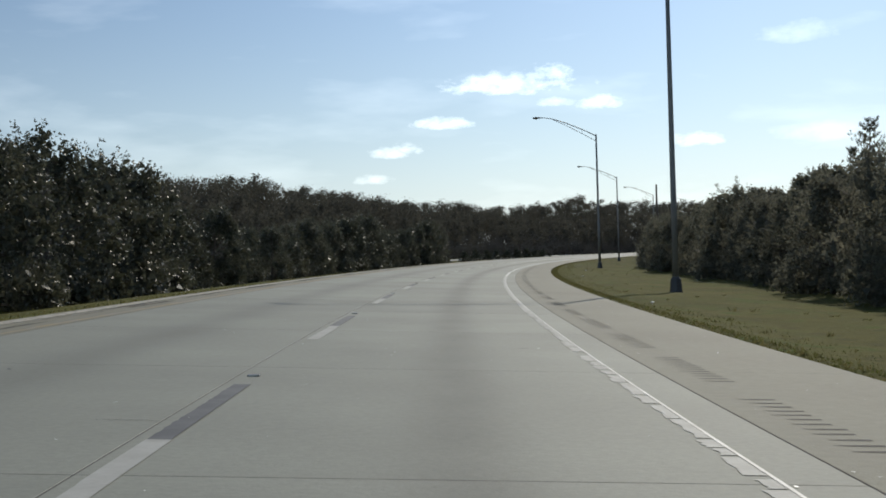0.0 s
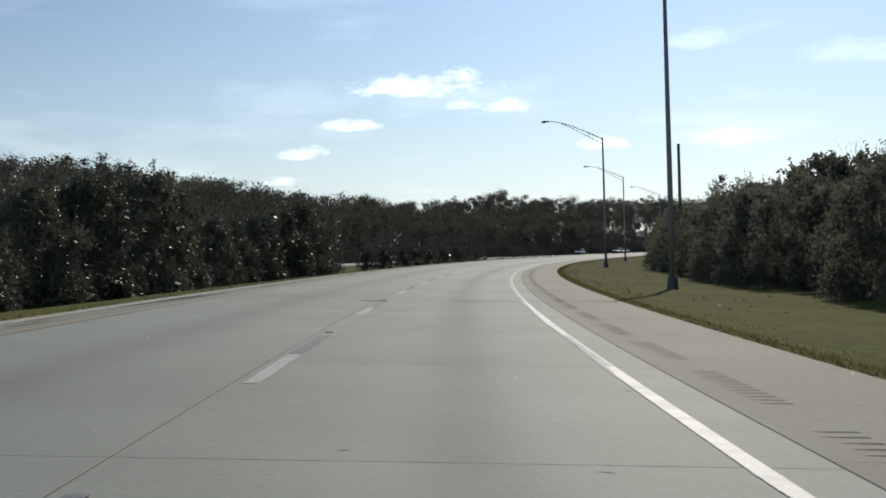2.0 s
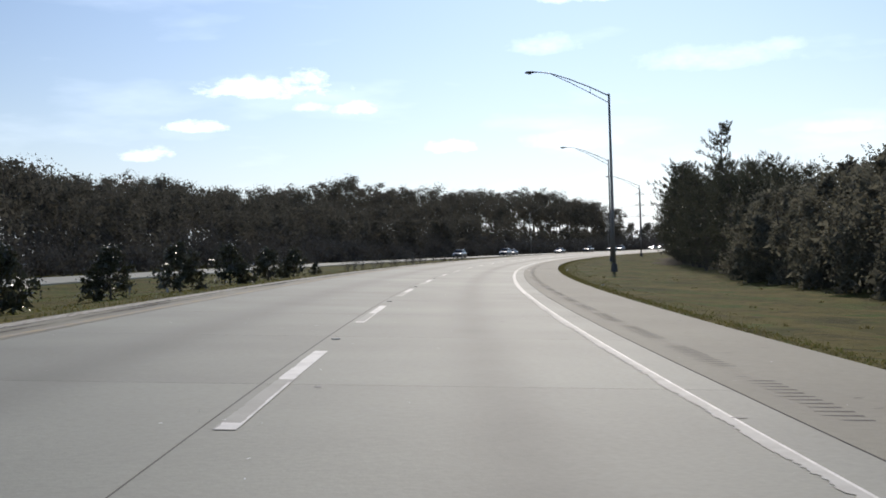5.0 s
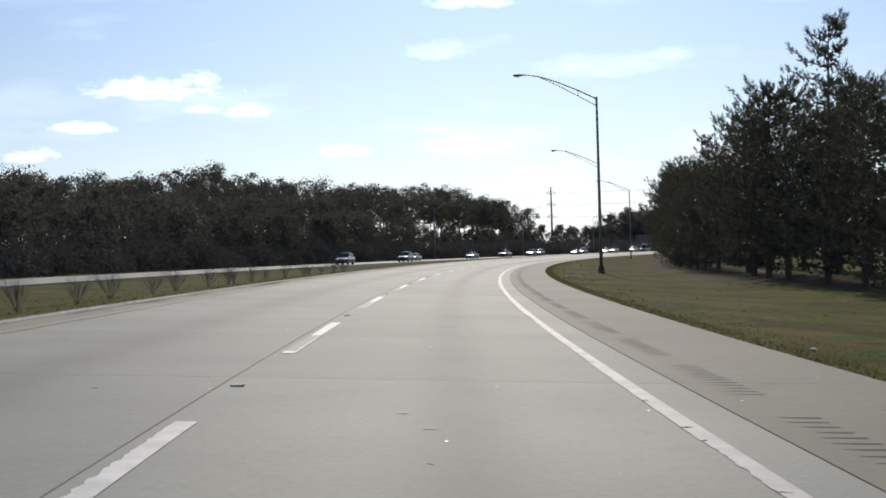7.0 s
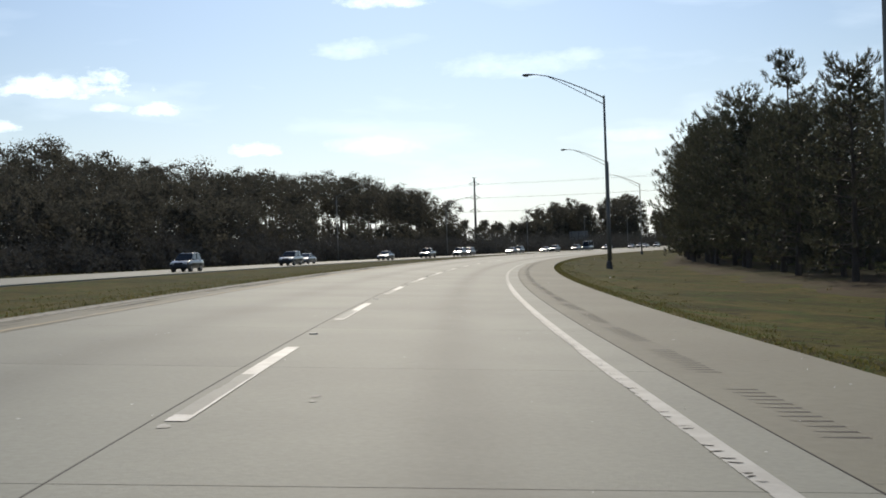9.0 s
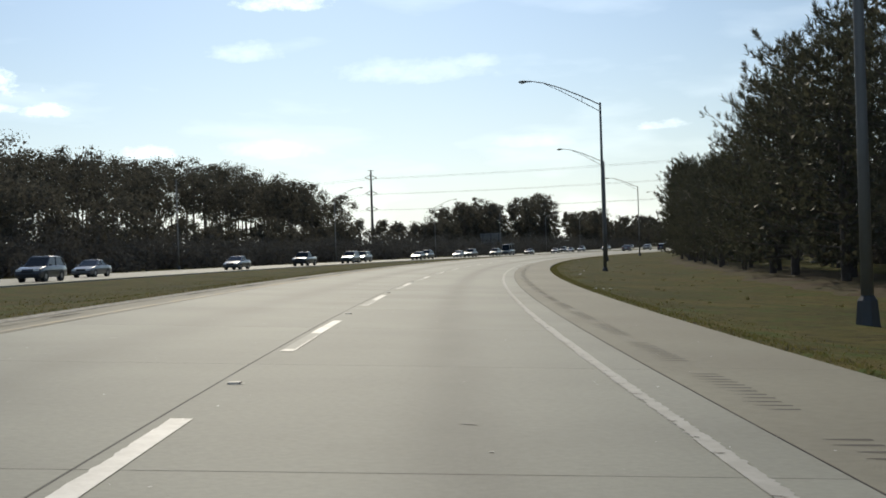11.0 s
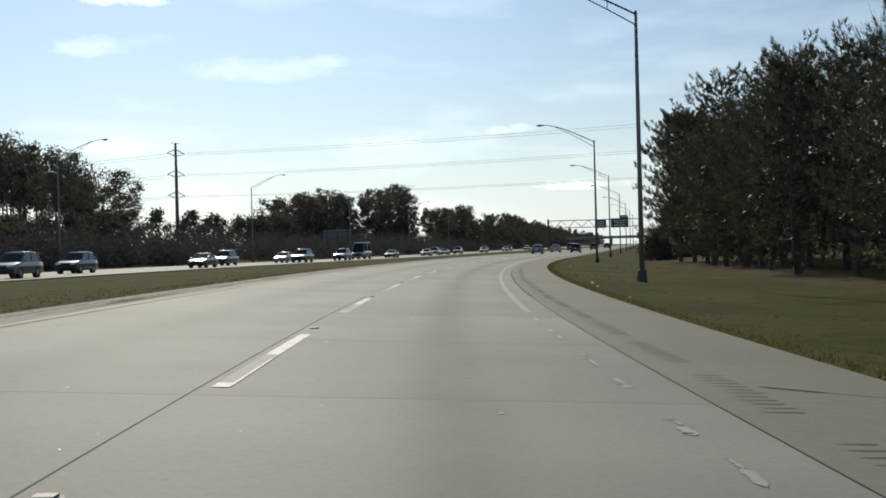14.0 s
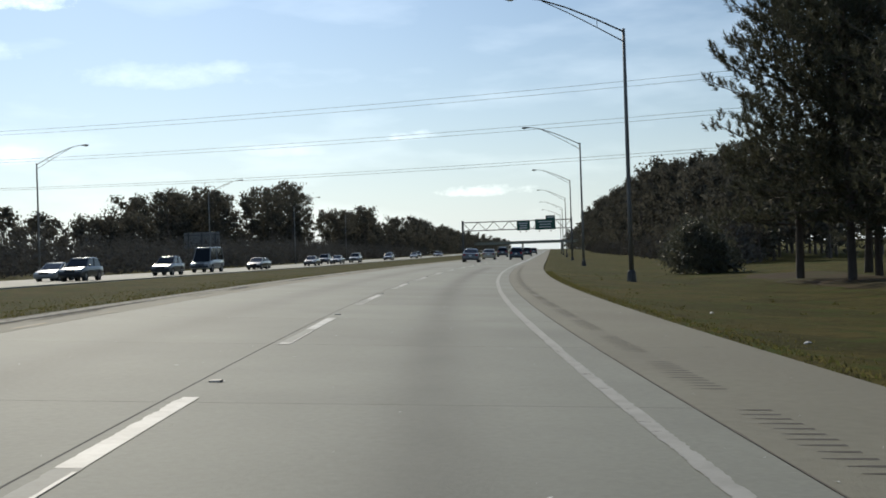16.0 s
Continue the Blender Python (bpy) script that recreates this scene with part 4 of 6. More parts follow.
# evergreens in the median: along, across, size
for k, (s, o, sc) in enumerate([(10, -15.6, 1.08), (16, -15.5, 1.1), (22, -16, 1.08), (28, -15, 0.98), (34, -16.2, 1.02), (40, -15.2, 0.98), (46, -15.6, 1.03), (52, -15.4, 1.06), (57.5, -15.6, 1.06), (53, -19.5, 1.05),
                                (66.5, -16.4, 0.74), (72, -15.6, 0.8), (69, -19.5, 0.74), (81, -16.2, 0.64), (86, -15.4, 0.66), (93, -16, 0.66), (97.5, -15.4, 0.8), (94, -19, 0.7),
                                (106, -16.4, 0.66), (111, -16, 0.8), (116, -15.6, 0.9), (121, -15.2, 0.92), (126.5, -15.4, 0.9), (114, -19.5, 0.85), (123, -19.5, 0.85), (139, -16.6, 0.72), (144, -16.4, 0.72), (149, -16.2, 0.76), (154, -15.6, 0.88), (158.5, -15.4, 1.02),
                                (162.5, -15.6, 0.96), (156, -19.5, 0.85)]):
    plant(BUSHY[k % 3], s, o, sc, rng.uniform(0, 6.3))
# thicket of evergreens along the right verge
s = 27.0
k = 0
while s < 236:
    size = float(np.interp(s, [38, 60, 110, 130, 150, 185, 215, 236], [0.74, 0.74, 0.8, 0.84, 0.82, 0.86, 0.86, 0.8])) + 0.06 * math.sin(s * 0.19)
    plant(THICKET[k % 3], s, float(np.interp(s, [38, 65, 85, 110, 180, 215, 236], [14.6, 15.4, 15.6, 14.8, 15.0, 15.2, 14.8])) + rng.uniform(-0.6, 0.6), size * rng.uniform(0.92, 1.06), rng.uniform(0, 6.3))
    plant(SPARE, s + 2.5, 21.0 + rng.uniform(-1, 1), size * rng.uniform(1.1, 1.3), rng.uniform(0, 6.3))
    s += 5.4
    k += 1
# pines along the right verge: heights by stretch
s = 232.0
while s < 603:
    tall = float(np.interp(s, [232, 252, 275, 290, 306, 320, 350, 362, 382, 411, 440, 452, 464, 478, 488, 501, 512, 520, 531, 540, 555, 600], [0.52, 0.57, 0.74, 0.86, 0.88, 0.77, 0.75, 0.82, 0.96, 1.08, 1.0, 0.88, 0.70, 0.70, 0.77, 0.85, 0.93, 0.98, 1.04, 1.06, 1.10, 1.14]))
    near = float(np.interp(s, [232, 250, 275, 300, 365, 420, 450, 520], [15.5, 15.5, 16.8, 17.0, 17.2, 17.6, 18.3, 18.4]))
    for row, o0 in enumerate((near, near + 4.6)):
        if row == 0 and s > 585:
            continue
        if row and rng.uniform() < (0.1, 0.15)[row]:
            continue
        plant(BACK_PINES[int(rng.integers(0, 2))] if row else PINES[int(rng.integers(0, 4))], s + rng.uniform(-1.3, 1.3) + row * 2, o0 + rng.uniform(-0.9, 0.9), tall * rng.uniform(0.9, 1.06) * (1, 1.06)[row], rng.uniform(0, 6.3))
    s += 6.2
plant(TALL_PINE, 304.4, 21.2, 1.0)
plant(TALL_PINE, 391.0, 22.0, 1.05, 2.0)
plant(TALL_PINE, 200.0, 46.0, 1.36, 1.0)
plant(TALL_PINE, 184.0, 42.0, 1.0, 3.0)
for s, o, sc, k in ((104, 30, 0.6, 1), (112, 31, 0.62, 0), (119, 30, 0.7, 1), (144, 24, 0.66, 1), (432, 34, 0.95, 1), (421, 36, 0.95, 0)):
    plant(BARE[k], s, o, sc, rng.uniform(0, 6.3))
for s, o, sc in ((530, 26.5, 1.0), (515, 28.5, 1.2), (495, 27, 1.1), (502, 30, 1.2), (481, 27, 1.02), (545, 28, 1.0), (488, 29, 1.05), (522, 29, 1.1)):
    plant(SLIM, s, o, sc, rng.uniform(0, 6.3))
for s, o, sc in ((592.5, 16.9, 1.0), (586.5, 17.9, 0.97), (591, 20.4, 0.93)):
    plant(END_PINE, s, o, sc, rng.uniform(0, 6.3))
# bare trees before the far woods
for s, o, sc, k in ((507, -112, 1.4, 0), (497, -112, 1.35, 1), (474, -110, 1.2, 0), (452, -110, 1.2, 1), (484, -113, 1.25, 0), (439, -108, 1.0, 0), (760, -112, 0.85, 1), (738, -118, 0.8, 0), (778, -108, 0.9, 1), (770, -120, 0.8, 0)):
    plant(BARE[k], s, o, sc, rng.uniform(0, 6.3))


def shrub_meshes(seed, h, w, leaves=1500, leaf=0.11):
    """Upright glossy shrub, wider below."""
    rng = np.random.default_rng(seed)
    wood, crown = [], []
    prism(wood, (0, 0, -0.1), (0, 0, h * 0.8), 0.05, 0.015, 5)
    for i in range(22):
        t = (i + 0.5) / 22
        a, rr = rng.uniform(0, 6.3), w * 0.42 * (1 - 0.75 * t) * math.sqrt(rng.uniform(0.1, 1))
        c = np.array([math.cos(a) * rr, math.sin(a) * rr, h * (0.10 + 0.82 * t)])
        r = w * 0.2 * (1 - 0.5 * t)
        crown.append(leaflets(rng, ball_points(rng, 16, c, r * 0.7, 1.0, 0.1), r * 0.7, 0.3))
        crown.append(rhombs(rng, ball_points(rng, leaves // 22, c, r, 1.1, 0.45), leaf, leaf * 0.6))
        prism(wood, (0, 0, c[2] * 0.6), c, 0.02, 0.008, 3)
    return merge(wood), merge(crown)


def twiggy_meshes(seed, h):
    """Vase of bare stems."""
    rng = np.random.default_rng(seed)
    wood, twigs = [], []
    for i in range(22):
        a, k = rng.uniform(0, 6.3), rng.uniform(0.1, 1.05)
        d = np.array([math.cos(a) * k, math.sin(a) * k, 1.0])
        p1 = d * h * rng.uniform(0.35, 0.6)
        prism(wood, (0, 0, -0.05), p1, 0.005, 0.003, 3)
        for j in range(7):
            e = d + rng.normal(0, 0.45, 3)
            prism(twigs, p1 * rng.uniform(0.4, 1), p1 + e * h * 0.4 * rng.uniform(0.5, 1.1), 0.002, 0.001, 3)
    return merge(wood), merge(twigs)


HOLLY = [tree_thing("holly_shrub", "conical dark glossy-leaved shrub in the median grass", shrub_meshes(61 + k, 2.0, 2.5), BARK, LEAF_GLOSS, "shrubs in the median", "shrub", "foliage") for k in range(2)]
for k, (s, o, sc) in enumerate([(171, -12.2, 0.9), (179, -12.1, 1.0), (188, -12.0, 0.95), (197, -12.2, 1.0), (206, -12, 0.95), (215, -12, 1.05), (224, -12, 1.05), (233, -12, 0.95), (240.2, -12, 0.95)]):
    plant(HOLLY[k % 2], s, o, sc, k * 1.7)
plant(HOLLY[0], 247.3, -12, 0.45)
MYRTLE = tree_thing("bare_shrub", "bare multi-stemmed winter shrub in the median grass", twiggy_meshes(71, 1.15), BARE_BARK, BARE_BARK, "bare shrubs in the median", "shrub", "stem_crown")
for k in range(18):
    plant(MYRTLE, 255.5 + k * 4.1 + rng.uniform(-0.6, 0.6), -11.4 + rng.uniform(-0.4, 0.4), rng.uniform(0.7, 1.15), rng.uniform(0, 6.3))
DARK_BUSH = tree_thing("round_bush", "large dark rounded bush on the verge", bushy_meshes(65, 3.4, 5.0, 4600, 0.15, 0.05), BARK, LEAF_OAK, "", "bush", "foliage")
plant(DARK_BUSH, 615, 15.0, 1.0)
plant(DARK_BUSH, 640, 17.5, 1.1, 1.0)


def far_crown(rng, wood, crown, base, h, w, clear, clumps, leaf, fine=1.0, flat=0.8):
    """One tree of a distant wood: trunk and rounded clumps of leaves with closed insides; pines carry theirs high on clear trunks."""
    lean = rng.normal(0, 0.02, 2) * h
    top = base + [lean[0], lean[1], h]
    prism(wood, base - [0, 0, 0.3], base + (top - base) * 0.93, 0.10 + h * 0.008, 0.06, 5)
    lo = base + (top - base) * clear
    tall = clear > 0.4
    for i in range(clumps):
        t = (i + rng.uniform(0.2, 0.8)) / clumps
        if tall:
            girth = 0.45 + 0.75 * math.sin(math.pi * min(1.0, 0.12 + 0.78 * t))
        else:
            girth = (0.8 + 0.45 * math.sin(math.pi * min(1.0, t * 0.75 + 0.12))) * (1 - 0.6 * max(0.0, t - 0.5) / 0.5)
        a = i * 2.4 + rng.uniform(-0.7, 0.7)
        rr = w * 0.36 * girth * math.sqrt(rng.uniform(0.1, 1))
        c = lo + (top - lo) * (0.04 + 0.92 * t) + [math.cos(a) * rr, math.sin(a) * rr, 0]
        r = w * (rng.uniform(0.14, 0.24) if tall else rng.uniform(0.17, 0.26) * (1 - 0.35 * t))
        if i % 2:
            prism(wood, base + (c - base) * [0.1, 0.1, 0.86], c, 0.05, 0.02, 3)
        n = int(34 * fine)
        crown.append(leaflets(rng, c + np.clip(rng.normal(0, 0.38, (n, 3)), -0.75, 0.75) * [r, r, r * flat], leaf * 1.8, 0.3))
        n = int((50 + 40 * t) * fine)
        crown.append(leaflets(rng, c + np.clip(rng.normal(0, 0.5, (n, 3)), -1.05, 1.05) * [r, r, r * flat], leaf * 0.95, 0.35))
        n = int(9 * fine)
        d = rng.normal(0, 1, (n, 3))
        d[:, 2] = np.abs(d[:, 2]) + 0.3
        d /= np.linalg.norm(d, axis=1, keepdims=True)
        crown.append(leaflets(rng, c + d * r * rng.uniform(0.9, 1.25, (n, 1)) * [1, 1, flat], leaf * 0.7, 0.9))


def scrub_dome(rng, wood, low, base, h, w, fine=1.0):
    """A rounded thicket of bare stems: a dense inside and a fringe of fine twigs over the dome."""
    for i in range(4):
        a = rng.uniform(0, 6.3)
        prism(wood, base, base + [math.cos(a) * w * 0.3, math.sin(a) * w * 0.3, h * 0.6], 0.06, 0.03, 3)
    wave = rng.uniform(0, 6.3, 3)

    def shell(n, lo, hi):
        d = rng.normal(size=(n, 3))
        d[:, 2] = np.abs(d[:, 2])
        d /= np.linalg.norm(d, axis=1, keepdims=True)
        a = np.arctan2(d[:, 1], d[:, 0])
        bulge = 1 + 0.10 * np.sin(3 * a + wave[0]) * d[:, 2] + 0.07 * np.sin(7 * a + wave[1]) + 0.06 * np.sin(9 * d[:, 2] + wave[2])
        return base + d * [w * 0.52, w * 0.52, h * 0.95] * (bulge * rng.uniform(lo, hi, n))[:, None]

    low.append(leaflets(rng, shell(int(170 * fine), 0.3, 0.8), 0.62, 0.3))
    low.append(leaflets(rng, shell(int(330 * fine), 0.75, 1.0), 0.36, 0.5))
    low.append(spikes(rng, shell(int(130 * fine), 0.9, 1.02), 0.42, 0.09, 1.0))


def woods(name, label, seed, trees, scrubs, leaf, fine=1.0):
    """Distant woodland: trees (s, o, height, width, clear trunk, clumps), scrubs (s, o, height, width)."""
    rng = np.random.default_rng(seed)
    wood, crown, low = [], [], []
    for s, o, h, w, clear, clumps in trees:
        far_crown(rng, wood, crown, on_ground(s, o), h, w, clear, clumps, 0.37 / fine, fine, 0.68 if clear > 0.4 else 0.9)
    for s, o, h, w in scrubs:
        scrub_dome(rng, wood, low, on_ground(s, o), h, w, fine)
    wv, wf = merge(wood)
    tagged(new(name + "_trunks", mesh_from(name + "_trunks", wv, wf, BARK)), "grey-brown trunks and limbs of " + label, "woods", kind="stuff")
    cv, cf = merge(crown)
    tagged(new(name, mesh_from(name, cv, cf, leaf)), "dark leafy " + label, "woods", kind="stuff")
    cv, cf = merge(low)
    tagged(new(name + "_scrub", mesh_from(name + "_scrub", cv, cf, LEAF_SCRUB)), "grey-brown rounded scrub at the foot of " + label, "scrub", kind="stuff")


def west_woods():
    rng = np.random.default_rng(9)
    trees, scrubs = [], []
    for s in np.arange(90, 640, 4.2):
        scrubs.append((s + rng.uniform(-2, 2), -55 + rng.uniform(-2, 2), rng.uniform(3.0, 5.5), rng.uniform(5.5, 9.0)))
        scrubs.append((s + rng.uniform(-2, 2), -60 + rng.uniform(-2, 2), rng.uniform(6.0, 9.0) * (0.62 if s > 520 else 1.0), rng.uniform(8.0, 12.0)))

    def tall(s):
        return float(np.interp(s, [100, 265, 290, 325, 382, 416, 440, 464, 485, 512, 535, 556, 580, 609, 640, 660, 690, 730],
                               [20, 20.5, 23, 21, 18.5, 19.5, 17.5, 19, 21, 24, 22, 24, 22.3, 23.5, 25.2, 25, 21.5, 18.5]))

    for o0, gap, share, clear in ((-63, 5.5, 0.47, 0.15), (-74, 6.0, 0.64, 0.42), (-89, 6.5, 0.79, 0.5), (-105, 5.0, 0.94, 0.52), (-120, 6.5, 1.0, 0.55)):
        last = 600 + (-52 - o0) * 2.3
        for s in np.arange(110, last, gap):
            open_end = s > 500
            if open_end and o0 > -80 and (s > 540 or rng.uniform() < 0.5):
                continue
            h = tall(s - 22 if o0 < -115 else s) * share * rng.uniform(0.95, 1.12)
            trees.append((s + rng.uniform(-2.5, 2.5), o0 + rng.uniform(-5, 5), h, rng.uniform(9.0, 13.0), max(clear, 0.5) if open_end else clear, 14))
    for s in np.arange(500, 655, 4.5):
        trees.append((s + rng.uniform(-2, 2), -72 + rng.uniform(-4, 4), rng.uniform(6.0, 9.5), rng.uniform(7, 10), 0.05, 10))
    for s in np.arange(470, 700, 5.0):
        trees.append((s + rng.uniform(-2, 2), -97 + rng.uniform(-3, 3), rng.uniform(7.5, 10.5), rng.uniform(7, 10), 0.05, 9))
    woods("woodland_west", "woods behind the far carriageway", 9, trees, scrubs, LEAF_FAR)


def north_woods():
    rng = np.random.default_rng(19)
    trees, scrubs = [], []
    for o0, lo, hi in ((-56, 3.2, 5.2), (-63, 4.8, 7.0), (-72, 6.0, 8.2), (-84, 6.5, 9.5)):
        for s in np.arange(640, 1100, 6.0):
            scrubs.append((s + rng.uniform(-2, 2), o0 + rng.uniform(-3, 3) - max(0, 700 - s) * 0.05, rng.uniform(lo, hi), rng.uniform(6, 9)))
    for s, o, h in ((800, -88, 11), (808, -92, 12), (835, -92, 17.5), (845, -94, 18.5), (853, -88, 18.5), (861, -96, 19.5), (870, -90, 20.5), (878, -92, 19), (890, -92, 20), (900, -96, 20), (925, -92, 21.5),
                    (936, -88, 21), (949, -84, 25.9), (953, -118, 25.8), (960, -88, 27), (972, -92, 26), (985, -90, 27), (1000, -92, 25.5), (1012, -94, 25), (983, -64, 18.2), (1000, -66, 17), (1060, -92, 20),
                    (1090, -90, 20.5), (1120, -92, 22), (1150, -88, 24), (1165, -92, 23)):
        for d in range(2):
            trees.append((s + rng.uniform(-4, 4) * d, o - 9 * d, h * 1.05 * (1 - 0.06 * d), rng.uniform(8.5, 12), 0.45, 15))
            trees.append((s + rng.uniform(-4, 4), o - 4 + rng.uniform(-4, 4), h * rng.uniform(0.45, 0.65), rng.uniform(8, 12), 0.15, 11))
    for s in np.arange(1000, 1700, 7):
        top = float(np.interp(s, [1000, 1030, 1050, 1064, 1085, 1100, 1135, 1240, 1330, 1420, 1700], [14, 16, 21, 21, 14.5, 15, 20, 22, 23, 19, 17]))
        trees.append((s + rng.uniform(-3, 3), -72 + rng.uniform(-7, 5), top * rng.uniform(0.86, 1.03), rng.uniform(8, 11), 0.2, 10))
        trees.append((s + rng.uniform(-3, 3), -66 + rng.uniform(-5, 3), top * rng.uniform(0.5, 0.7), rng.uniform(8, 11), 0.05, 8))
    for s in np.arange(690, 1010, 7):
        trees.append((s + rng.uniform(-3, 3), -98 + rng.uniform(-5, 3), rng.uniform(9.0, 12.5), rng.uniform(9, 12), 0.05, 9))
    for s in np.arange(1100, 2300, 11):
        trees.append((s, -58 + rng.uniform(-6, 6), rng.uniform(10, 17), rng.uniform(9, 12), 0.05, 9))
    woods("woodland_north", "mixed woods beyond the power line", 19, trees, scrubs, LEAF_FAR, fine=0.62)


def east_woods():
    rng = np.random.default_rng(29)
    trees, scrubs = [], []
    for s in np.arange(30, 600, 7.5):
        h = rng.uniform(6.0, 8.2) if s < 236 else rng.uniform(8.0, 10.5)
        trees.append((s + rng.uniform(-3, 3), 32 + rng.uniform(-2, 3), h, rng.uniform(5.5, 7.5), 0.1, 7))
    def grove(s):
        return float(np.interp(s, [645, 660, 705, 770, 860, 1050, 2300], [9, 12, 15.5, 19.5, 21, 23, 24]))

    for o0, share in ((25, 0.92), (31, 1.0), (40, 1.08)):
        for s in np.arange(650 + (o0 - 25) * 0.8, 1200, 6.5):
            trees.append((s + rng.uniform(-3, 3), o0 + rng.uniform(-2, 3), grove(s) * share * rng.uniform(0.85, 1.05), rng.uniform(7, 10), 0.1, 11))
    for s in np.arange(385, 465, 4.0):
        scrubs.append((s, 27.5 + rng.uniform(-1.2, 1.2), rng.uniform(2.0, 3.8), rng.uniform(4, 5.5)))
    for s in np.arange(645, 1000, 5):
        scrubs.append((s, 23.5 + rng.uniform(-2, 2), rng.uniform(3, 6), rng.uniform(4, 6)))
    for s in np.arange(1200, 2300, 12):
        trees.append((s, 30 + rng.uniform(-6, 6), rng.uniform(19, 25), rng.uniform(8, 11), 0.05, 9))
    woods("woodland_east", "pine woods and undergrowth beyond the verge", 29, trees, scrubs, LEAF_FAR, fine=0.8)


west_woods()
north_woods()
east_woods()


def build_grass():
    """Blades and tufts of the verges, thickest along the pavement's edge."""
    rng = np.random.default_rng(101)
    def patch(n, s0, s1, lo, hi, height, width, power=1.0):
        s = rng.uniform(s0, s1, n)
        o = lo + (hi - lo) * rng.uniform(0, 1, n) ** power
        base = on_ground(s, o)
        h = height * rng.uniform(0.5, 1.5, n)[:, None]
        a = rng.uniform(0, 6.3, n)
        side = np.stack([np.cos(a), np.sin(a), 0 * a], 1) * width * rng.uniform(0.5, 1.4, n)[:, None]
        lean = rng.normal(0, 0.45, (n, 3)) * [1, 1, 0] * h
        v = np.stack([base - side, base + side, base + lean + [0, 0, 1] * h], 1).reshape(-1, 3)
        return v, np.arange(3 * n).reshape(n, 3)
    chunks = [patch(52000, -5, 610, 4.22, 4.8, 0.04, 0.02, 1.5), patch(26000, -5, 610, 4.4, 5.8, 0.03, 0.012, 1.4),
              patch(12000, 0, 600, -7.6, -6.82, 0.06, 0.02), patch(18000, 150, 640, -20, -8.5, 0.05, 0.04)]
    # tufts of rough grass and weeds, thickest along the pavement's edge
    n, each = 620, 11
    s, o = rng.uniform(-5, 615, n), 4.3 + 9.5 * rng.uniform(0, 1, n) ** 1.7
    tall = rng.uniform(0.02, 0.06, n) * rng.choice([1.0, 1.0, 1.0, 1.0, 2.2], n)
    base = np.repeat(on_ground(s, o), each, 0) + rng.normal(0, 0.05, (n * each, 3)) * [1, 1, 0]
    h = np.repeat(tall, each)[:, None] * rng.uniform(0.6, 1.3, (n * each, 1))
    a = rng.uniform(0, 6.3, n * each)
    side = np.stack([np.cos(a), np.sin(a), 0 * a], 1) * rng.uniform(0.01, 0.025, (n * each, 1))
    tip = base + rng.normal(0, 0.5, (n * each, 3)) * [1, 1, 0] * h + [0, 0, 1] * h
    chunks.append((np.stack([base - side, base + side, tip], 1).reshape(-1, 3), np.arange(3 * n * each).reshape(-1, 3)))
    v, f = merge(chunks)
    tagged(new("grass", mesh_from("grass", v, f, GRASS)), "short dormant grass with green weeds along the pavement", "grass", kind="stuff")


build_grass()


def build_straw_and_shade():
    """Brown needle litter on the ground below the pines, with an uneven edge; its dark colour also paints their shade.
    """
    rng = np.random.default_rng(105)
    s = np.arange(228, 606, 1.5)
    n = len(s)
    wander = np.convolve(rng.normal(0, 1, n + 16), np.ones(8) / 8, "same")[8:8 + n]
    # inner edge pushed roadward at 300 to 420 to paint the pines' shade
    inner = np.interp(s, [228, 285, 300, 420, 450], [14.9, 14.5, 12.6, 13.0, 14.9]) + 1.1 * wander + rng.uniform(-0.25, 0.25, n)
    cols = [inner, inner + 1.5, np.full(n, 18.5), np.full(n, 20.5) + 0.5 * wander, np.full(n, 22.5) + wander]
    v = np.stack([at_road(s, c, ground_z(c) + (0.05 if 0 < k < 4 else -0.12)) for k, c in enumerate(cols)], 1).reshape(-1, 3)
    i = (np.arange(n - 1)[:, None] * 5 + np.arange(4)[None]).ravel()
    f = np.stack([i, i + 1, i + 6, i + 5], 1)[:, ::-1]
    tagged(new("pine_straw", mesh_from("pine_straw", v, f, STRAW_AND_SHADE)), "brown needle litter below the pines, darkened and widened as their shade", "needle litter", kind="stuff")


build_straw_and_shade()


# ------------------------------------------------------------------ poles, power line, sign gantry
def utility_pole():
    thing = tagged(empty("utility_pole"), "weathered bare wooden pole in the verge", "pole")
    part("shaft", tube(bmesh.new(), [(0, 0, -0.3), (0, 0, 5), (0, 0, 10.6)], [0.16, 0.14, 0.115], 12), WOOD_POLE, thing, smooth=True)
    bm = bmesh.new()
    tube(bm, [(0, 0, 10.58), (0, 0, 10.66)], [0.125, 0.10], 12)
    part("cap", bm, STEEL_DARK, thing)
    bm = bmesh.new()
    box(bm, (0.2, 0.02, 0.3), pose(0, -0.16, 1.9), 0.004)
    part("tag_plate", bm, STEEL, thing)
    thing.matrix_world = place(171.0, 14.5)


utility_pole()

PYLON_S, PYLON_O, LINE_SLOPE = 751.0, -100.0, -0.36
ARM_Z = (26.6, 21.4, 16.2)


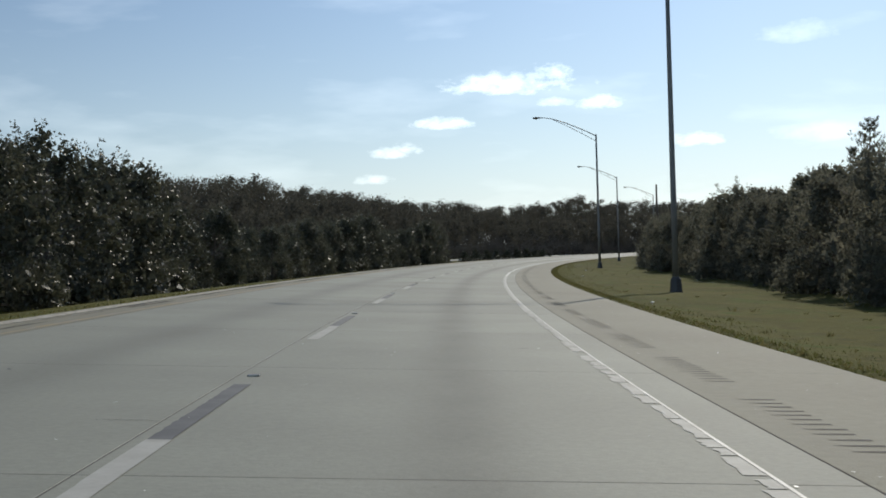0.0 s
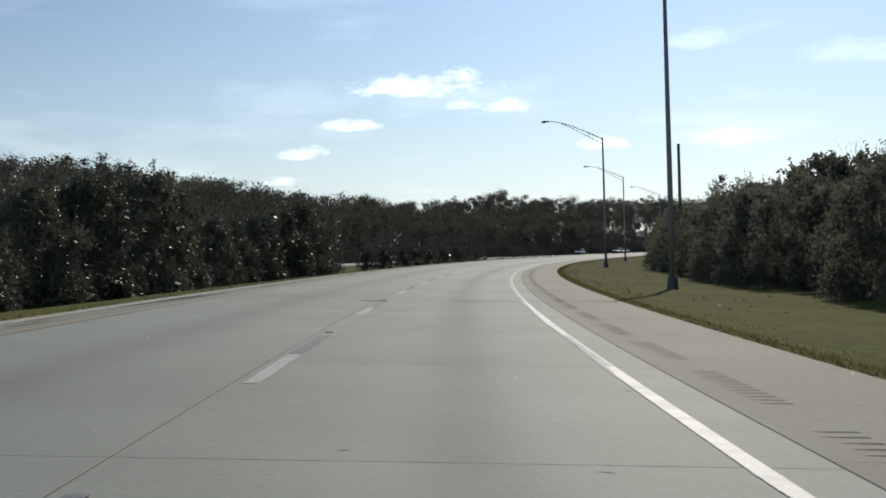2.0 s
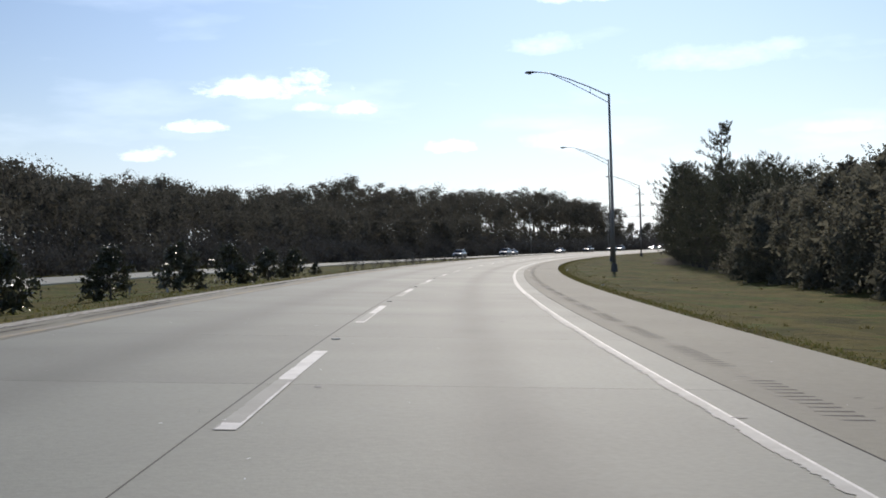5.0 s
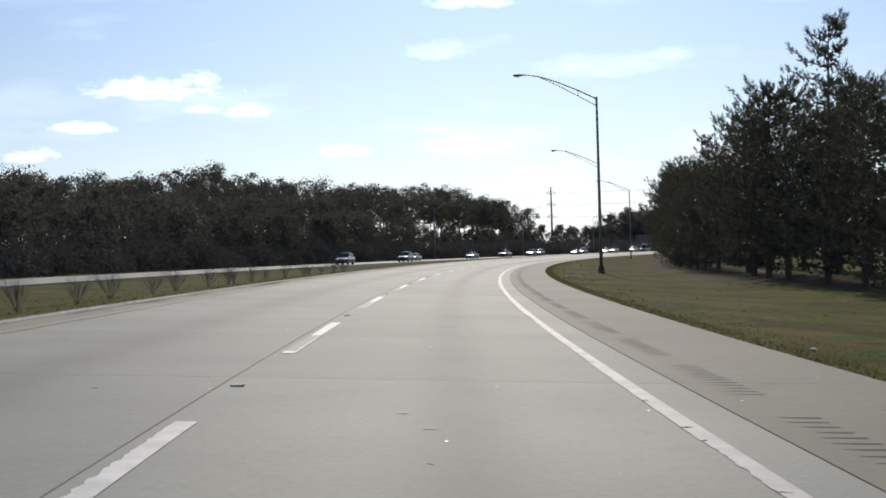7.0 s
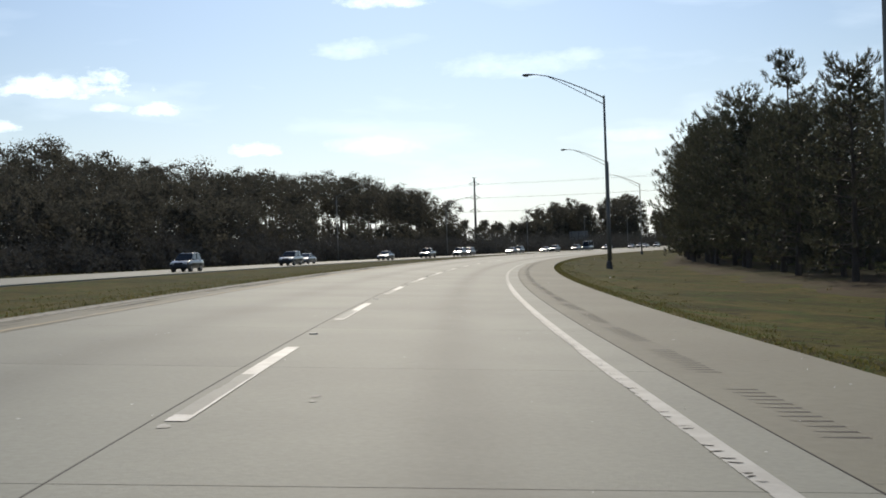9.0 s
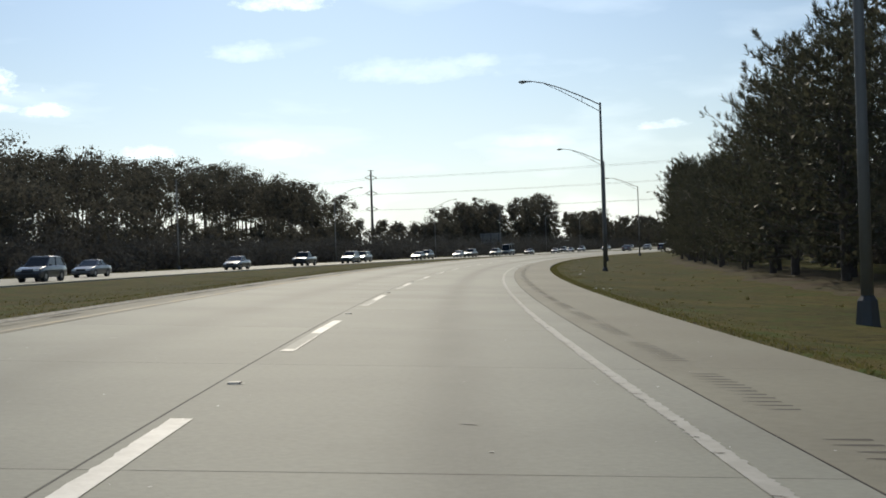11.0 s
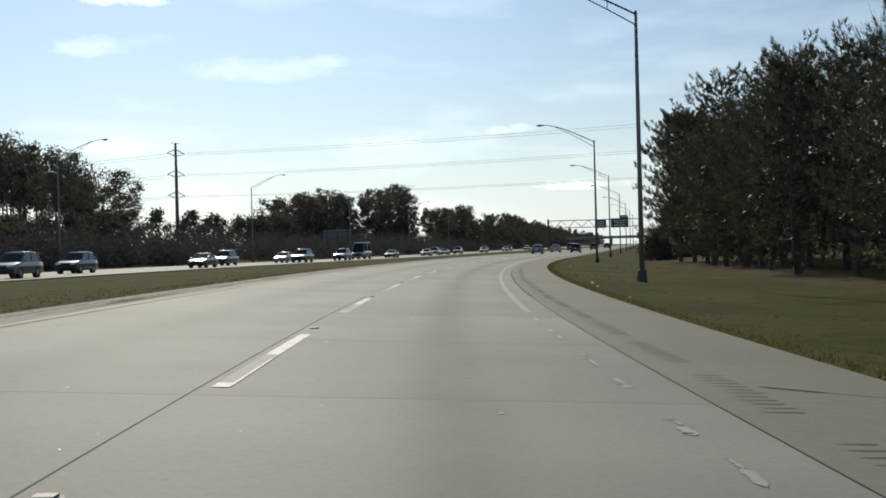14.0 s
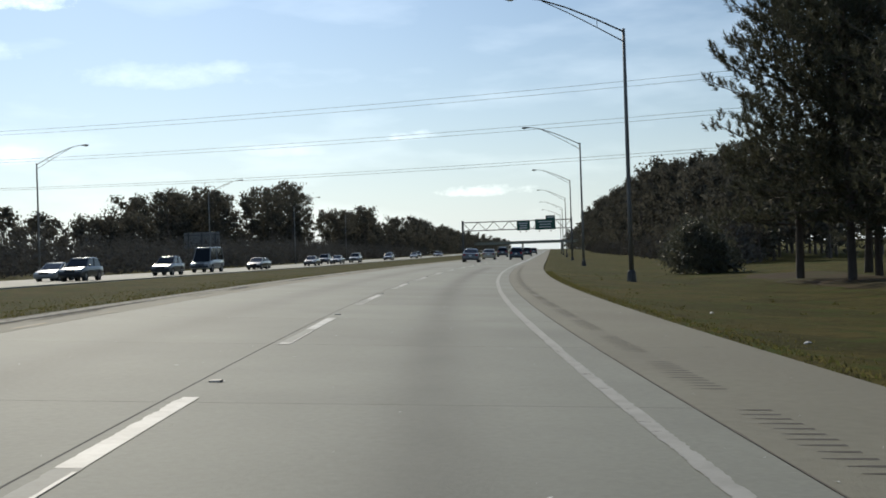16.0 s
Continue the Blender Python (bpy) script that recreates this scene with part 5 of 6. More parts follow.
def pylon(s, o):
    thing = tagged(empty("power_pylon"), "tall dark steel power-line pole with three pairs of braced arms", "pylon", "power line poles")
    part("shaft", tube(bmesh.new(), [(0, 0, -0.5), (0, 0, 10), (0, 0, 20), (0, 0, 29.0)], [0.55, 0.45, 0.36, 0.26], 12), STEEL_DARK, thing, smooth=True)
    bm = bmesh.new()
    tube(bm, [(-1.4, 0, 29.0), (1.4, 0, 29.0)], 0.08, 6)
    part("top_bar", bm, STEEL_DARK, thing)
    for z in ARM_Z:
        for side in (-1, 1):
            bm = bmesh.new()
            tube(bm, [(0, 0, z + 0.9), (side * 2.9, 0, z)], [0.13, 0.08], 6)
            tube(bm, [(0, 0, z - 0.9), (side * 2.9, 0, z)], [0.11, 0.07], 6)
            arm = part("arm", bm, STEEL_DARK, thing)
            part("insulator", tube(bmesh.new(), [(side * 2.9, 0, z), (side * 2.9, 0, z - 0.35)], [0.10, 0.10], 8), STEEL, arm)
    return thing


def line_point(o):
    return PYLON_S + (o - PYLON_O) * LINE_SLOPE, o


def build_power_line():
    h = heading(PYLON_S)
    posts = [(-330.0, 0), (PYLON_O, 0), (92.0, 0)]
    feet = []
    first = None
    for o, _ in posts:
        s, o = line_point(o)
        p = at_road(s, o, 0.0)
        feet.append(p)
        across = math.atan(LINE_SLOPE)
        # arms stand at a right angle to the wires
        m = Matrix.Translation(p) @ Matrix.Rotation(-h + across + math.pi / 2, 4, "Z")
        if first is None:
            first = pylon(s, o)
            first.matrix_world = m
        else:
            copy_thing(first, m)
    for a, b in zip(feet, feet[1:]):
        d = (b - a) / np.linalg.norm(b - a)
        n = np.array([-d[1], d[0], 0])
        for z in ARM_Z:
            for side in (-1, 1):
                pts = []
                for t in np.linspace(0, 1, 25):
                    p = a + (b - a) * t + n * side * 2.9 + [0, 0, z - 0.35 - 4 * 1.5 * t * (1 - t)]
                    pts.append(p)
                wire = part("power_wire", tube(bmesh.new(), pts, 0.028, 4), STEEL_DARK, None)
                tagged(wire, "thin dark overhead power wire crossing the highway", "wire", "overhead wires")


build_power_line()

SIGN_GREEN = shade("sign_green", (0.008, 0.085, 0.055), rough=0.45, spread=0.15, scale=1.5)
SIGN_WHITE = shade("sign_white", (0.7, 0.7, 0.68), rough=0.5)


def build_gantry():
    thing = tagged(empty("sign_gantry"), "steel truss gantry over the highway with green direction signs", "sign gantry")
    s0 = 927.0
    thing.matrix_world = Matrix.Translation(at_road(s0, 0.0)) @ Matrix.Rotation(-heading(s0), 4, "Z")
    left, right, zlo, zhi = -23.2, 11.8, 7.9, 10.6
    for x, name in ((left, "post"), (right, "post")):
        bm = bmesh.new()
        for y in (-0.7, 0.7):
            tube(bm, [(x, y, -1.0), (x, y, zhi + 0.6)], 0.3, 10)
        for z in np.arange(0.5, zhi, 2.2):
            tube(bm, [(x, -0.7, z), (x, 0.7, z + 1.1)], 0.08, 6)
        part(name, bm, STEEL_DARK, thing)
    for y in (-0.7, 0.7):
        for z in (zlo, zhi):
            part("chord", tube(bmesh.new(), [(left, y, z), (right, y, z)], 0.14, 8), STEEL, thing)
    n = 14
    for i in range(n):
        x0, x1 = left + (right - left) * i / n, left + (right - left) * (i + 1) / n
        for y in (-0.7, 0.7):
            a, b = ((x0, y, zlo), (x1, y, zhi)) if i % 2 else ((x0, y, zhi), (x1, y, zlo))
            part("brace", tube(bmesh.new(), [a, b], 0.08, 6), STEEL, thing)
    for name, x0, x1, z0, z1 in (("sign_panel", -5.7, -1.5, 7.5, 10.5), ("sign_panel", 0.2, 6.7, 7.5, 10.9), ("exit_tab", 3.6, 6.6, 10.9, 12.0)):
        bm = bmesh.new()
        box(bm, (x1 - x0, 0.08, z1 - z0), pose((x0 + x1) / 2, -1.0, (z0 + z1) / 2), 0.02)
        panel = part(name, bm, SIGN_GREEN, thing, "green sign board with pale lettering bars")
        bm = bmesh.new()
        for k in range(3 if name == "sign_panel" else 1):
            zz = z1 - (z1 - z0) * ((k + 1) / (4 if name == "sign_panel" else 2))
            box(bm, ((x1 - x0) * (0.7, 0.55, 0.6)[k], 0.02, 0.32), pose((x0 + x1) / 2, -1.06, zz))
        part("lettering_bars", bm, SIGN_WHITE, panel)
    for x in (-4.6, -2.6, 1.6, 5.2):
        bm = bmesh.new()
        tube(bm, [(x, -1.0, 7.5), (x, -2.2, 7.0)], 0.05, 6)
        box(bm, (0.6, 0.35, 0.18), pose(x, -2.3, 7.0), 0.03)
        part("sign_lamp", bm, STEEL_DARK, thing)


build_gantry()


def build_board():
    """A large road sign beside the far carriageway, seen from its back: bare panels on three steel posts."""
    thing = tagged(empty("road_sign"), "large grey back of a road sign on steel posts", "road sign")
    s0, o0 = 776.0, -66.0
    thing.matrix_world = Matrix.Translation(on_ground(s0, o0)) @ Matrix.Rotation(-heading(s0), 4, "Z")
    for k in range(8):
        bm = bmesh.new()
        box(bm, (0.91, 0.05, 4.6), pose(-3.3 + k * 0.93, 0, 4.6), 0.01)
        part("panel", bm, STEEL, thing)
    for z in (2.9, 4.6, 6.3):
        bm = bmesh.new()
        box(bm, (7.5, 0.08, 0.12), pose(-0.05, -0.07, z), 0.01)
        part("rail", bm, STEEL_DARK, thing)
    for x in (-2.8, 0.0, 2.8):
        bm = bmesh.new()
        box(bm, (0.25, 0.25, 7.2), pose(x, -0.24, 3.1), 0.02)
        part("post", bm, STEEL_DARK, thing)


build_board()


def build_overpass():
    """Concrete road bridge far ahead."""
    thing = tagged(empty("overpass"), "pale concrete bridge crossing the highway far ahead", "bridge")
    s0 = 1500.0
    thing.matrix_world = Matrix.Translation(at_road(s0, 0.0)) @ Matrix.Rotation(-heading(s0), 4, "Z")
    bm = bmesh.new()
    box(bm, (170, 10, 1.3), pose(-10, 0, 6.3), 0.1)
    part("deck", bm, CONCRETE, thing)
    for y in (-5, 5):
        bm = bmesh.new()
        box(bm, (170, 0.3, 0.9), pose(-10, y, 7.4), 0.03)
        part("parapet", bm, SHOULDER, thing)
    for x in (-62, -17, 14, 44):
        bm = bmesh.new()
        box(bm, (1.2, 9, 6.5), pose(x, 0, 2.6), 0.1)
        part("pier", bm, SHOULDER, thing)


build_overpass()


# ------------------------------------------------------------------ vehicles
def paint_shade(name, color, metal=0.3):
    return shade(name, color, rough=0.3, metal=metal, spread=0.12, scale=1.2, coat=1.0)


CAR_PAINT = {"white": paint_shade("white_car_paint", (0.32, 0.32, 0.31), 0.0), "silver": paint_shade("silver_car_paint", (0.11, 0.11, 0.112), 0.4),
             "black": paint_shade("black_car_paint", (0.015, 0.015, 0.018)), "grey": paint_shade("grey_car_paint", (0.075, 0.078, 0.082), 0.5),
             "blue": paint_shade("dark_blue_car_paint", (0.02, 0.03, 0.06)), "tan": paint_shade("tan_car_paint", (0.33, 0.29, 0.22), 0.4)}
CAR_GLASS = shade("dark_car_glass", (0.012, 0.014, 0.016), rough=0.08, spec=0.6)
RUBBER = shade("tyre_rubber", (0.02, 0.02, 0.02), rough=0.9)
RIM = shade("alloy_rim", (0.4, 0.4, 0.41), rough=0.35, metal=0.8)
LAMP_CLEAR = shade("headlamp_glass", (0.7, 0.72, 0.72), rough=0.12)
LAMP_RED = shade("tail_lamp_red", (0.28, 0.012, 0.012), rough=0.2)
TRIM_BLACK = shade("black_trim", (0.02, 0.02, 0.02), rough=0.6)
PLATE = shade("plate_white", (0.6, 0.6, 0.58), rough=0.5)

# profile stations: (y along, from tail to nose; height of the belt), then cabin: (y, z) foot and roof corners
CAR_KINDS = {
    "sedan": dict(l=4.75, w=1.80, belt=[(-2.37, 0.62), (-2.30, 0.93), (-1.55, 1.00), (0.75, 0.97), (1.55, 0.86), (2.25, 0.70), (2.37, 0.52)], cabin=[(-1.75, 0.96), (-0.95, 1.43), (0.10, 1.45), (1.05, 0.93)], low=0.22),
    "suv": dict(l=4.75, w=1.88, belt=[(-2.37, 0.75), (-2.32, 1.08), (-1.5, 1.10), (0.75, 1.10), (1.5, 1.04), (2.25, 0.88), (2.37, 0.60)], cabin=[(-2.28, 1.06), (-1.95, 1.72), (0.10, 1.76), (1.00, 1.06)], low=0.28),
    "pickup": dict(l=5.6, w=1.95, belt=[(-2.8, 0.75), (-2.76, 1.12), (-0.75, 1.12), (1.0, 1.12), (1.7, 1.10), (2.68, 0.98), (2.8, 0.65)], cabin=[(-0.80, 1.10), (-0.55, 1.78), (0.65, 1.80), (1.35, 1.08)], low=0.35),
    "van": dict(l=6.6, w=2.2, belt=[(-3.3, 0.9), (-3.27, 1.35), (-1.5, 1.35), (1.6, 1.35), (2.3, 1.20), (3.15, 1.05), (3.3, 0.7)], cabin=[(-3.25, 1.33), (-3.1, 2.75), (1.5, 2.75), (2.45, 1.22)], low=0.4),
}


def loft(bm, sections, soften=0.0):
    rings = [[bm.verts.new(p) for p in sec] for sec in sections]
    n = len(rings[0])
    for a, b in zip(rings, rings[1:]):
        for k in range(n):
            bm.faces.new((a[k], a[(k + 1) % n], b[(k + 1) % n], b[k]))
    bm.faces.new(rings[0][::-1])
    bm.faces.new(rings[-1])
    bmesh.ops.recalc_face_normals(bm, faces=bm.faces)
    if soften:
        bmesh.ops.bevel(bm, geom=list(bm.edges), offset=soften, segments=2, affect="EDGES", profile=0.5, clamp_overlap=True)
    return bm


def vehicle(kind, colour, label):
    """A road vehicle standing on z = 0, its nose along +y."""
    k = CAR_KINDS[kind]
    thing = tagged(empty(kind if kind != "suv" else "sport_utility_car"), label, "pickup truck" if kind == "pickup" else ("van" if kind == "van" else "car"), "traffic on the highway")
    paint_m = CAR_PAINT[colour]
    w, low = k["w"] / 2, k["low"]
    secs = []
    for y, z in k["belt"]:
        end = abs(y) > k["l"] / 2 - 0.05
        ww = w * (0.90 if end else 1.0)
        lo = low + (0.16 if end else 0)
        secs.append([(-ww * 0.94, y, lo), (-ww, y, lo + 0.12), (-ww, y, (lo + z) / 2 + 0.1), (-ww * 0.95, y, z - 0.04), (-ww * 0.88, y, z),
                     (ww * 0.88, y, z), (ww * 0.95, y, z - 0.04), (ww, y, (lo + z) / 2 + 0.1), (ww, y, lo + 0.12), (ww * 0.94, y, lo)])
    body = part("body", loft(bmesh.new(), secs, 0.05), paint_m, thing, smooth=True)
    (y0, z0), (y1, z1), (y2, z2), (y3, z3) = k["cabin"]
    roof = 0.06
    glass = bmesh.new()
    secs = []
    for y, z in ((y0, z0), (y1, z1 - roof), (y2, z2 - roof), (y3, z3)):
        top = w * (0.86 if z < z1 - 0.2 else 0.72)
        secs.append([(-w * 0.88, y, min(z0, z3) - 0.06), (-top, y, z), (top, y, z), (w * 0.88, y, min(z0, z3) - 0.06)])
    part("cabin_glass", loft(glass, secs), CAR_GLASS, thing)
    bm = bmesh.new()
    secs = []
    for y, z, t in ((y1 - 0.10, z1 - roof - 0.03, 0.70), (y1 + 0.05, z1, 0.72), ((y1 + y2) / 2, max(z1, z2) + 0.02, 0.74), (y2 - 0.05, z2, 0.72), (y2 + 0.10, z2 - roof - 0.03, 0.70)):
        secs.append([(-w * t - 0.02, y, z - roof), (-w * t + 0.08, y, z), (w * t - 0.08, y, z), (w * t + 0.02, y, z - roof)])
    part("roof", loft(bm, secs, 0.02), paint_m, thing, smooth=True)
    for side in (-1, 1):
        for a, b in (((y0, z0), (y1, z1 - roof)), ((y3, z3), (y2, z2 - roof)), (((y0 + y3) / 2, z0), ((y1 + y2) / 2, z1 - roof))):
            part("pillar", tube(bmesh.new(), [(side * w * 0.875, a[0], a[1] - 0.04), (side * w * 0.73, b[0], b[1])], 0.045, 6), paint_m, thing)
    axle = k["l"] * 0.29
    r = 0.33 if kind == "sedan" else (0.37 if kind != "van" else 0.42)
    for side in (-1, 1):
        for y in (-axle, axle):
            bm = bmesh.new()
            tube(bm, [(-0.11, 0, 0), (-0.09, 0, 0), (0.09, 0, 0), (0.11, 0, 0)], [r * 0.92, r, r, r * 0.92], 16)
            tyre = part("wheel", bm, RUBBER, thing)
            tyre.location = (side * (w - 0.12), y, r)
            bm = bmesh.new()
            tube(bm, [(side * 0.105, 0, 0), (side * 0.125, 0, 0)], [r * 0.62, r * 0.5], 12)
            part("rim", bm, RIM, tyre)
            bm = bmesh.new()
            tube(bm, [(side * (w - 0.24), y, r), (side * (w + 0.004), y, r)], [r * 1.16, r * 1.16], 16)
            part("wheel_arch", bm, TRIM_BLACK, thing)
    nose, tail = k["l"] / 2, -k["l"] / 2
    zb = k["belt"][1][1]
    for side in (-1, 1):
        bm = bmesh.new()
        box(bm, (0.42, 0.14, 0.15), pose(side * w * 0.66, nose - 0.10, k["belt"][-2][1] - 0.07), 0.04)
        part("headlight", bm, LAMP_CLEAR, thing)
        bm = bmesh.new()
        box(bm, (0.30 if kind in ("sedan", "suv") else 0.16, 0.10, 0.17 if kind == "sedan" else 0.34), pose(side * w * 0.74, tail + 0.07, zb - 0.16), 0.03)
        part("tail_light", bm, LAMP_RED, thing)
        bm = bmesh.new()
        box(bm, (0.2, 0.10, 0.14), pose(side * (w + 0.06), y3 - 0.25, z3 + 0.08), 0.04)
        part("mirror", bm, paint_m, thing)
    for y in (tail + 0.02, nose - 0.02):
        bm = bmesh.new()
        box(bm, (k["w"] * 0.9, 0.16, 0.2), pose(0, y, low + 0.22), 0.05)
        part("bumper", bm, paint_m if kind == "sedan" else TRIM_BLACK, thing)
    bm = bmesh.new()
    box(bm, (0.32, 0.02, 0.16), pose(0, tail - 0.015, zb - 0.22), 0.004)
    part("plate", bm, PLATE, thing)
    bm = bmesh.new()
    box(bm, (k["w"] * 0.45, 0.05, 0.14), pose(0, nose + 0.0, low + 0.42), 0.02)
    part("grille", bm, TRIM_BLACK, thing)
    return thing


GARAGE = {}
DESCRIBE = {"white": "white", "silver": "silver", "black": "black", "grey": "dark grey", "blue": "dark blue", "tan": "tan"}
KIND_WORD = {"sedan": "sedan", "suv": "sport utility car", "pickup": "pickup truck", "van": "tall motorhome van"}


def park(kind, colour, s, o, up, towards=True):
    """Stands a vehicle on the pavement; towards: it faces the way the camera comes from."""
    key = (kind, colour)
    lie = 0.0 if towards else math.atan(BANK)
    m = Matrix.Translation(at_road(s, o, up)) @ Matrix.Rotation(-heading(s) + (math.pi if towards else 0), 4, "Z") @ Matrix.Rotation(lie, 4, "Y")
    side = "on the far carriageway" if towards else "in the lanes ahead"
    if key not in GARAGE:
        GARAGE[key] = vehicle(kind, colour, "")
        GARAGE[key].matrix_world = m
        ob = GARAGE[key]
    else:
        ob = copy_thing(GARAGE[key], m)
    return tagged(ob, f"{DESCRIBE[colour]} {KIND_WORD[kind]} with dark windows {side}")


FAR_Z = 0.02
for kind, colour, s, o in [("suv", "black", 411, -31.3), ("suv", "grey", 447, -31.4), ("sedan", "silver", 465, -35.1),
                           ("sedan", "grey", 494, -31.3), ("pickup", "black", 521, -31.4), ("suv", "silver", 543, -31.3), ("suv", "black", 562, -35.0), ("sedan", "black", 584, -31.4), ("suv", "grey", 602, -35.1),
                           ("suv", "grey", 622, -31.3), ("sedan", "white", 626, -35.0), ("suv", "silver", 644, -31.4), ("van", "white", 664, -33.2), ("sedan", "black", 680, -31.4), ("sedan", "white", 697, -35.0),
                           ("sedan", "grey", 715, -31.4), ("suv", "silver", 745, -35.0), ("sedan", "grey", 737, -31.3), ("suv", "white", 757, -31.4), ("sedan", "silver", 804, -31.4), ("suv", "white", 833, -35.0),
                           ("sedan", "white", 856, -31.4), ("suv", "grey", 898, -35.0), ("sedan", "silver", 930, -31.4), ("suv", "white", 960, -35.0)]:
    park(kind, colour, s, o, FAR_Z)
for kind, colour, s, o in [("sedan", "silver", 664, -3.7), ("sedan", "tan", 703, -3.7), ("suv", "grey", 752, -3.7), ("suv", "blue", 704, 0.1), ("suv", "black", 783, 0.1), ("suv", "grey", 880, 0.1)]:
    park(kind, colour, s, o, bank(o) + 0.005, towards=False)


# ------------------------------------------------------------------ dirt, chips and litter
def stain_strip(name, s0, s1, o0, o1, material, label, lift=0.004):
    """A strip of dirt with its own co-ordinates: metres along the road and the share across."""
    n = int((s1 - s0) / 2.0) + 1
    s = np.linspace(s0, s1, n)
    v = np.stack([at_road(s, np.full(n, o0), bank(o0) + lift), at_road(s, np.full(n, o1), bank(o1) + lift)], 1).reshape(-1, 3)
    i = np.arange(n - 1) * 2
    f = np.stack([i, i + 1, i + 3, i + 2], 1)
    me = mesh_from(name, v, f, material)
    uv = np.stack([np.repeat(s, 2), np.tile([0.0, 1.0], n)], 1)
    me.uv_layers.new(name="UVMap").data.foreach_set("uv", uv[f.ravel()].astype(np.float32).ravel())
    return tagged(part(name, me, None, ROAD, label), kind="stuff")


def build_dirt():
    rng = np.random.default_rng(201)
    stain_strip("gutter_silt", -20, 640, -6.74, -6.12, GUTTER, "dark silt lying along the left pavement edge")
    stain_strip("edge_sand", -20, 640, -6.97, -6.47, SAND, "pale sand along the left pavement edge", 0.0045)
    stain_strip("joint_grit", 494, 530, 2.198, 2.262, GRIT, "dark wet grit over the shoulder joint", 0.0055)
    # ragged dirt in the joint beside the shoulder, wider further on
    ss = np.arange(-20, 640, 0.2)
    wide = np.interp(ss, [0, 330, 420, 640], [0.002, 0.0025, 0.006, 0.009]) * rng.uniform(0.5, 1.5, len(ss))
    a, b = JOINT_R - wide * 0.8, JOINT_R + wide * rng.uniform(0.6, 1.4, len(ss))
    v = np.stack([at_road(ss, a, bank(a) + 0.005), at_road(ss, b, bank(b) + 0.005)], 1).reshape(-1, 3)
    i = np.arange(len(ss) - 1) * 2
    tagged(paint("joint_dirt", [(v, np.stack([i, i + 1, i + 3, i + 2], 1))], SILT, "dark grit packed in the shoulder joint"), kind="stuff")

    def blot(s, o, length, width, turn=0.0, n=14):
        ang = np.arange(n) * 2 * np.pi / n
        k = rng.uniform(0.75, 1.15, n)
        x, y = np.cos(ang) * width * k, np.sin(ang) * length * k
        oo, sa = o + x * math.cos(turn) - y * math.sin(turn), s + x * math.sin(turn) + y * math.cos(turn)
        v = np.concatenate([at_road(sa, oo, bank(oo) + 0.0045), at_road(np.array([s]), np.array([o]), bank(np.array([o])) + 0.0045)])
        j = np.arange(n)
        return v, np.stack([j, (j + 1) % n, np.full(n, n)], 1)[:, ::-1]

    tar = [blot(39.7, -1.45, 0.13, 0.055), blot(39.05, -1.49, 0.08, 0.05), blot(39.1, -0.79, 0.03, 0.03)]
    tar += [blot(39.38 + 0.08 * k, -1.455 + 0.006 * k, 0.06, 0.012) for k in range(-3, 4)]
    for _ in range(120):
        tar.append(blot(rng.uniform(0, 600), rng.normal(0.1, 1.1) if rng.uniform() < 0.7 else rng.uniform(-5.5, 2), rng.uniform(0.02, 0.09), rng.uniform(0.012, 0.035), rng.uniform(0, 3)))
    tagged(paint("tar_spots", tar, BLACK_PAINT, "small dark tar and oil spots"), kind="stuff")
    pale = [blot(rng.uniform(180, 600), rng.uniform(-5.4, 1.5), rng.uniform(0.02, 0.06), rng.uniform(0.012, 0.035), rng.uniform(0, 3)) for _ in range(170)]
    pale += [blot(12.6 + (k - 3) * 12.0 + float(np.interp(12.6 + (k - 3) * 12.0, [200, 390, 420], [0.9, 0.9, -0.4])), -1.70, 0.1, 0.085) for k in range(24, 56)]
    pale += [blot(304.7, -1.71, 0.1, 0.05), blot(306.1, -0.9, 0.05, 0.03)]
    tagged(paint("paint_splashes", pale, OLD_PAINT, "scattered faded splashes of white paint"), kind="stuff")
    cracks = []
    for s, o0, o1 in ((41.7, -2.2, -1.86), (8.3, -2.3, -1.86), (56, -5.7, -2.0), (20.5, -2.6, -0.2), (128, -1.8, 1.4), (262, -4.9, -2.2), (330, 2.3, 3.6), (225.8, 1.15, 1.95), (438, -1.7, 0.5), (17.5, 2.3, 4.2)):
        oo = np.linspace(o0, o1, 26)
        sa = s + np.cumsum(rng.normal(0, 0.015, 26))
        half = 0.006 * rng.uniform(0.4, 1.3, 26)
        v = np.stack([at_road(sa - half, oo, bank(oo) + 0.004), at_road(sa + half, oo, bank(oo) + 0.004)], 1).reshape(-1, 3)
        i = np.arange(25) * 2
        cracks.append((v, np.stack([i, i + 2, i + 3, i + 1], 1)))
    # one dark strip across the right shoulder, thick near its inner end
    oo = np.linspace(2.9, 4.28, 30)
    half = np.interp(oo, [2.9, 3.0, 3.3, 3.4, 4.28], [0.01, 0.05, 0.045, 0.014, 0.01]) * rng.uniform(0.8, 1.2, 30)
    sa = np.interp(oo, [2.9, 4.28], [473.5, 472.4])
    v = np.stack([at_road(sa - half, oo, bank(oo) + 0.005), at_road(sa + half, oo, bank(oo) + 0.005)], 1).reshape(-1, 3)
    i = np.arange(29) * 2
    cracks.append((v, np.stack([i, i + 2, i + 3, i + 1], 1)))
    tagged(paint("slab_cracks", cracks, JOINT, "fine dark cracks across the slabs and one dark shoulder strip"), kind="stuff")
    # flakes of paint and grit, made numerous to paint the road's sun glints too
    n = 3200
    s, o = rng.uniform(0, 600, n), rng.uniform(-5.5, 4.2, n)
    size = 0.004 + 0.018 * rng.uniform(0, 1, n) ** 3
    c = at_road(s, o, bank(o) + 0.007)
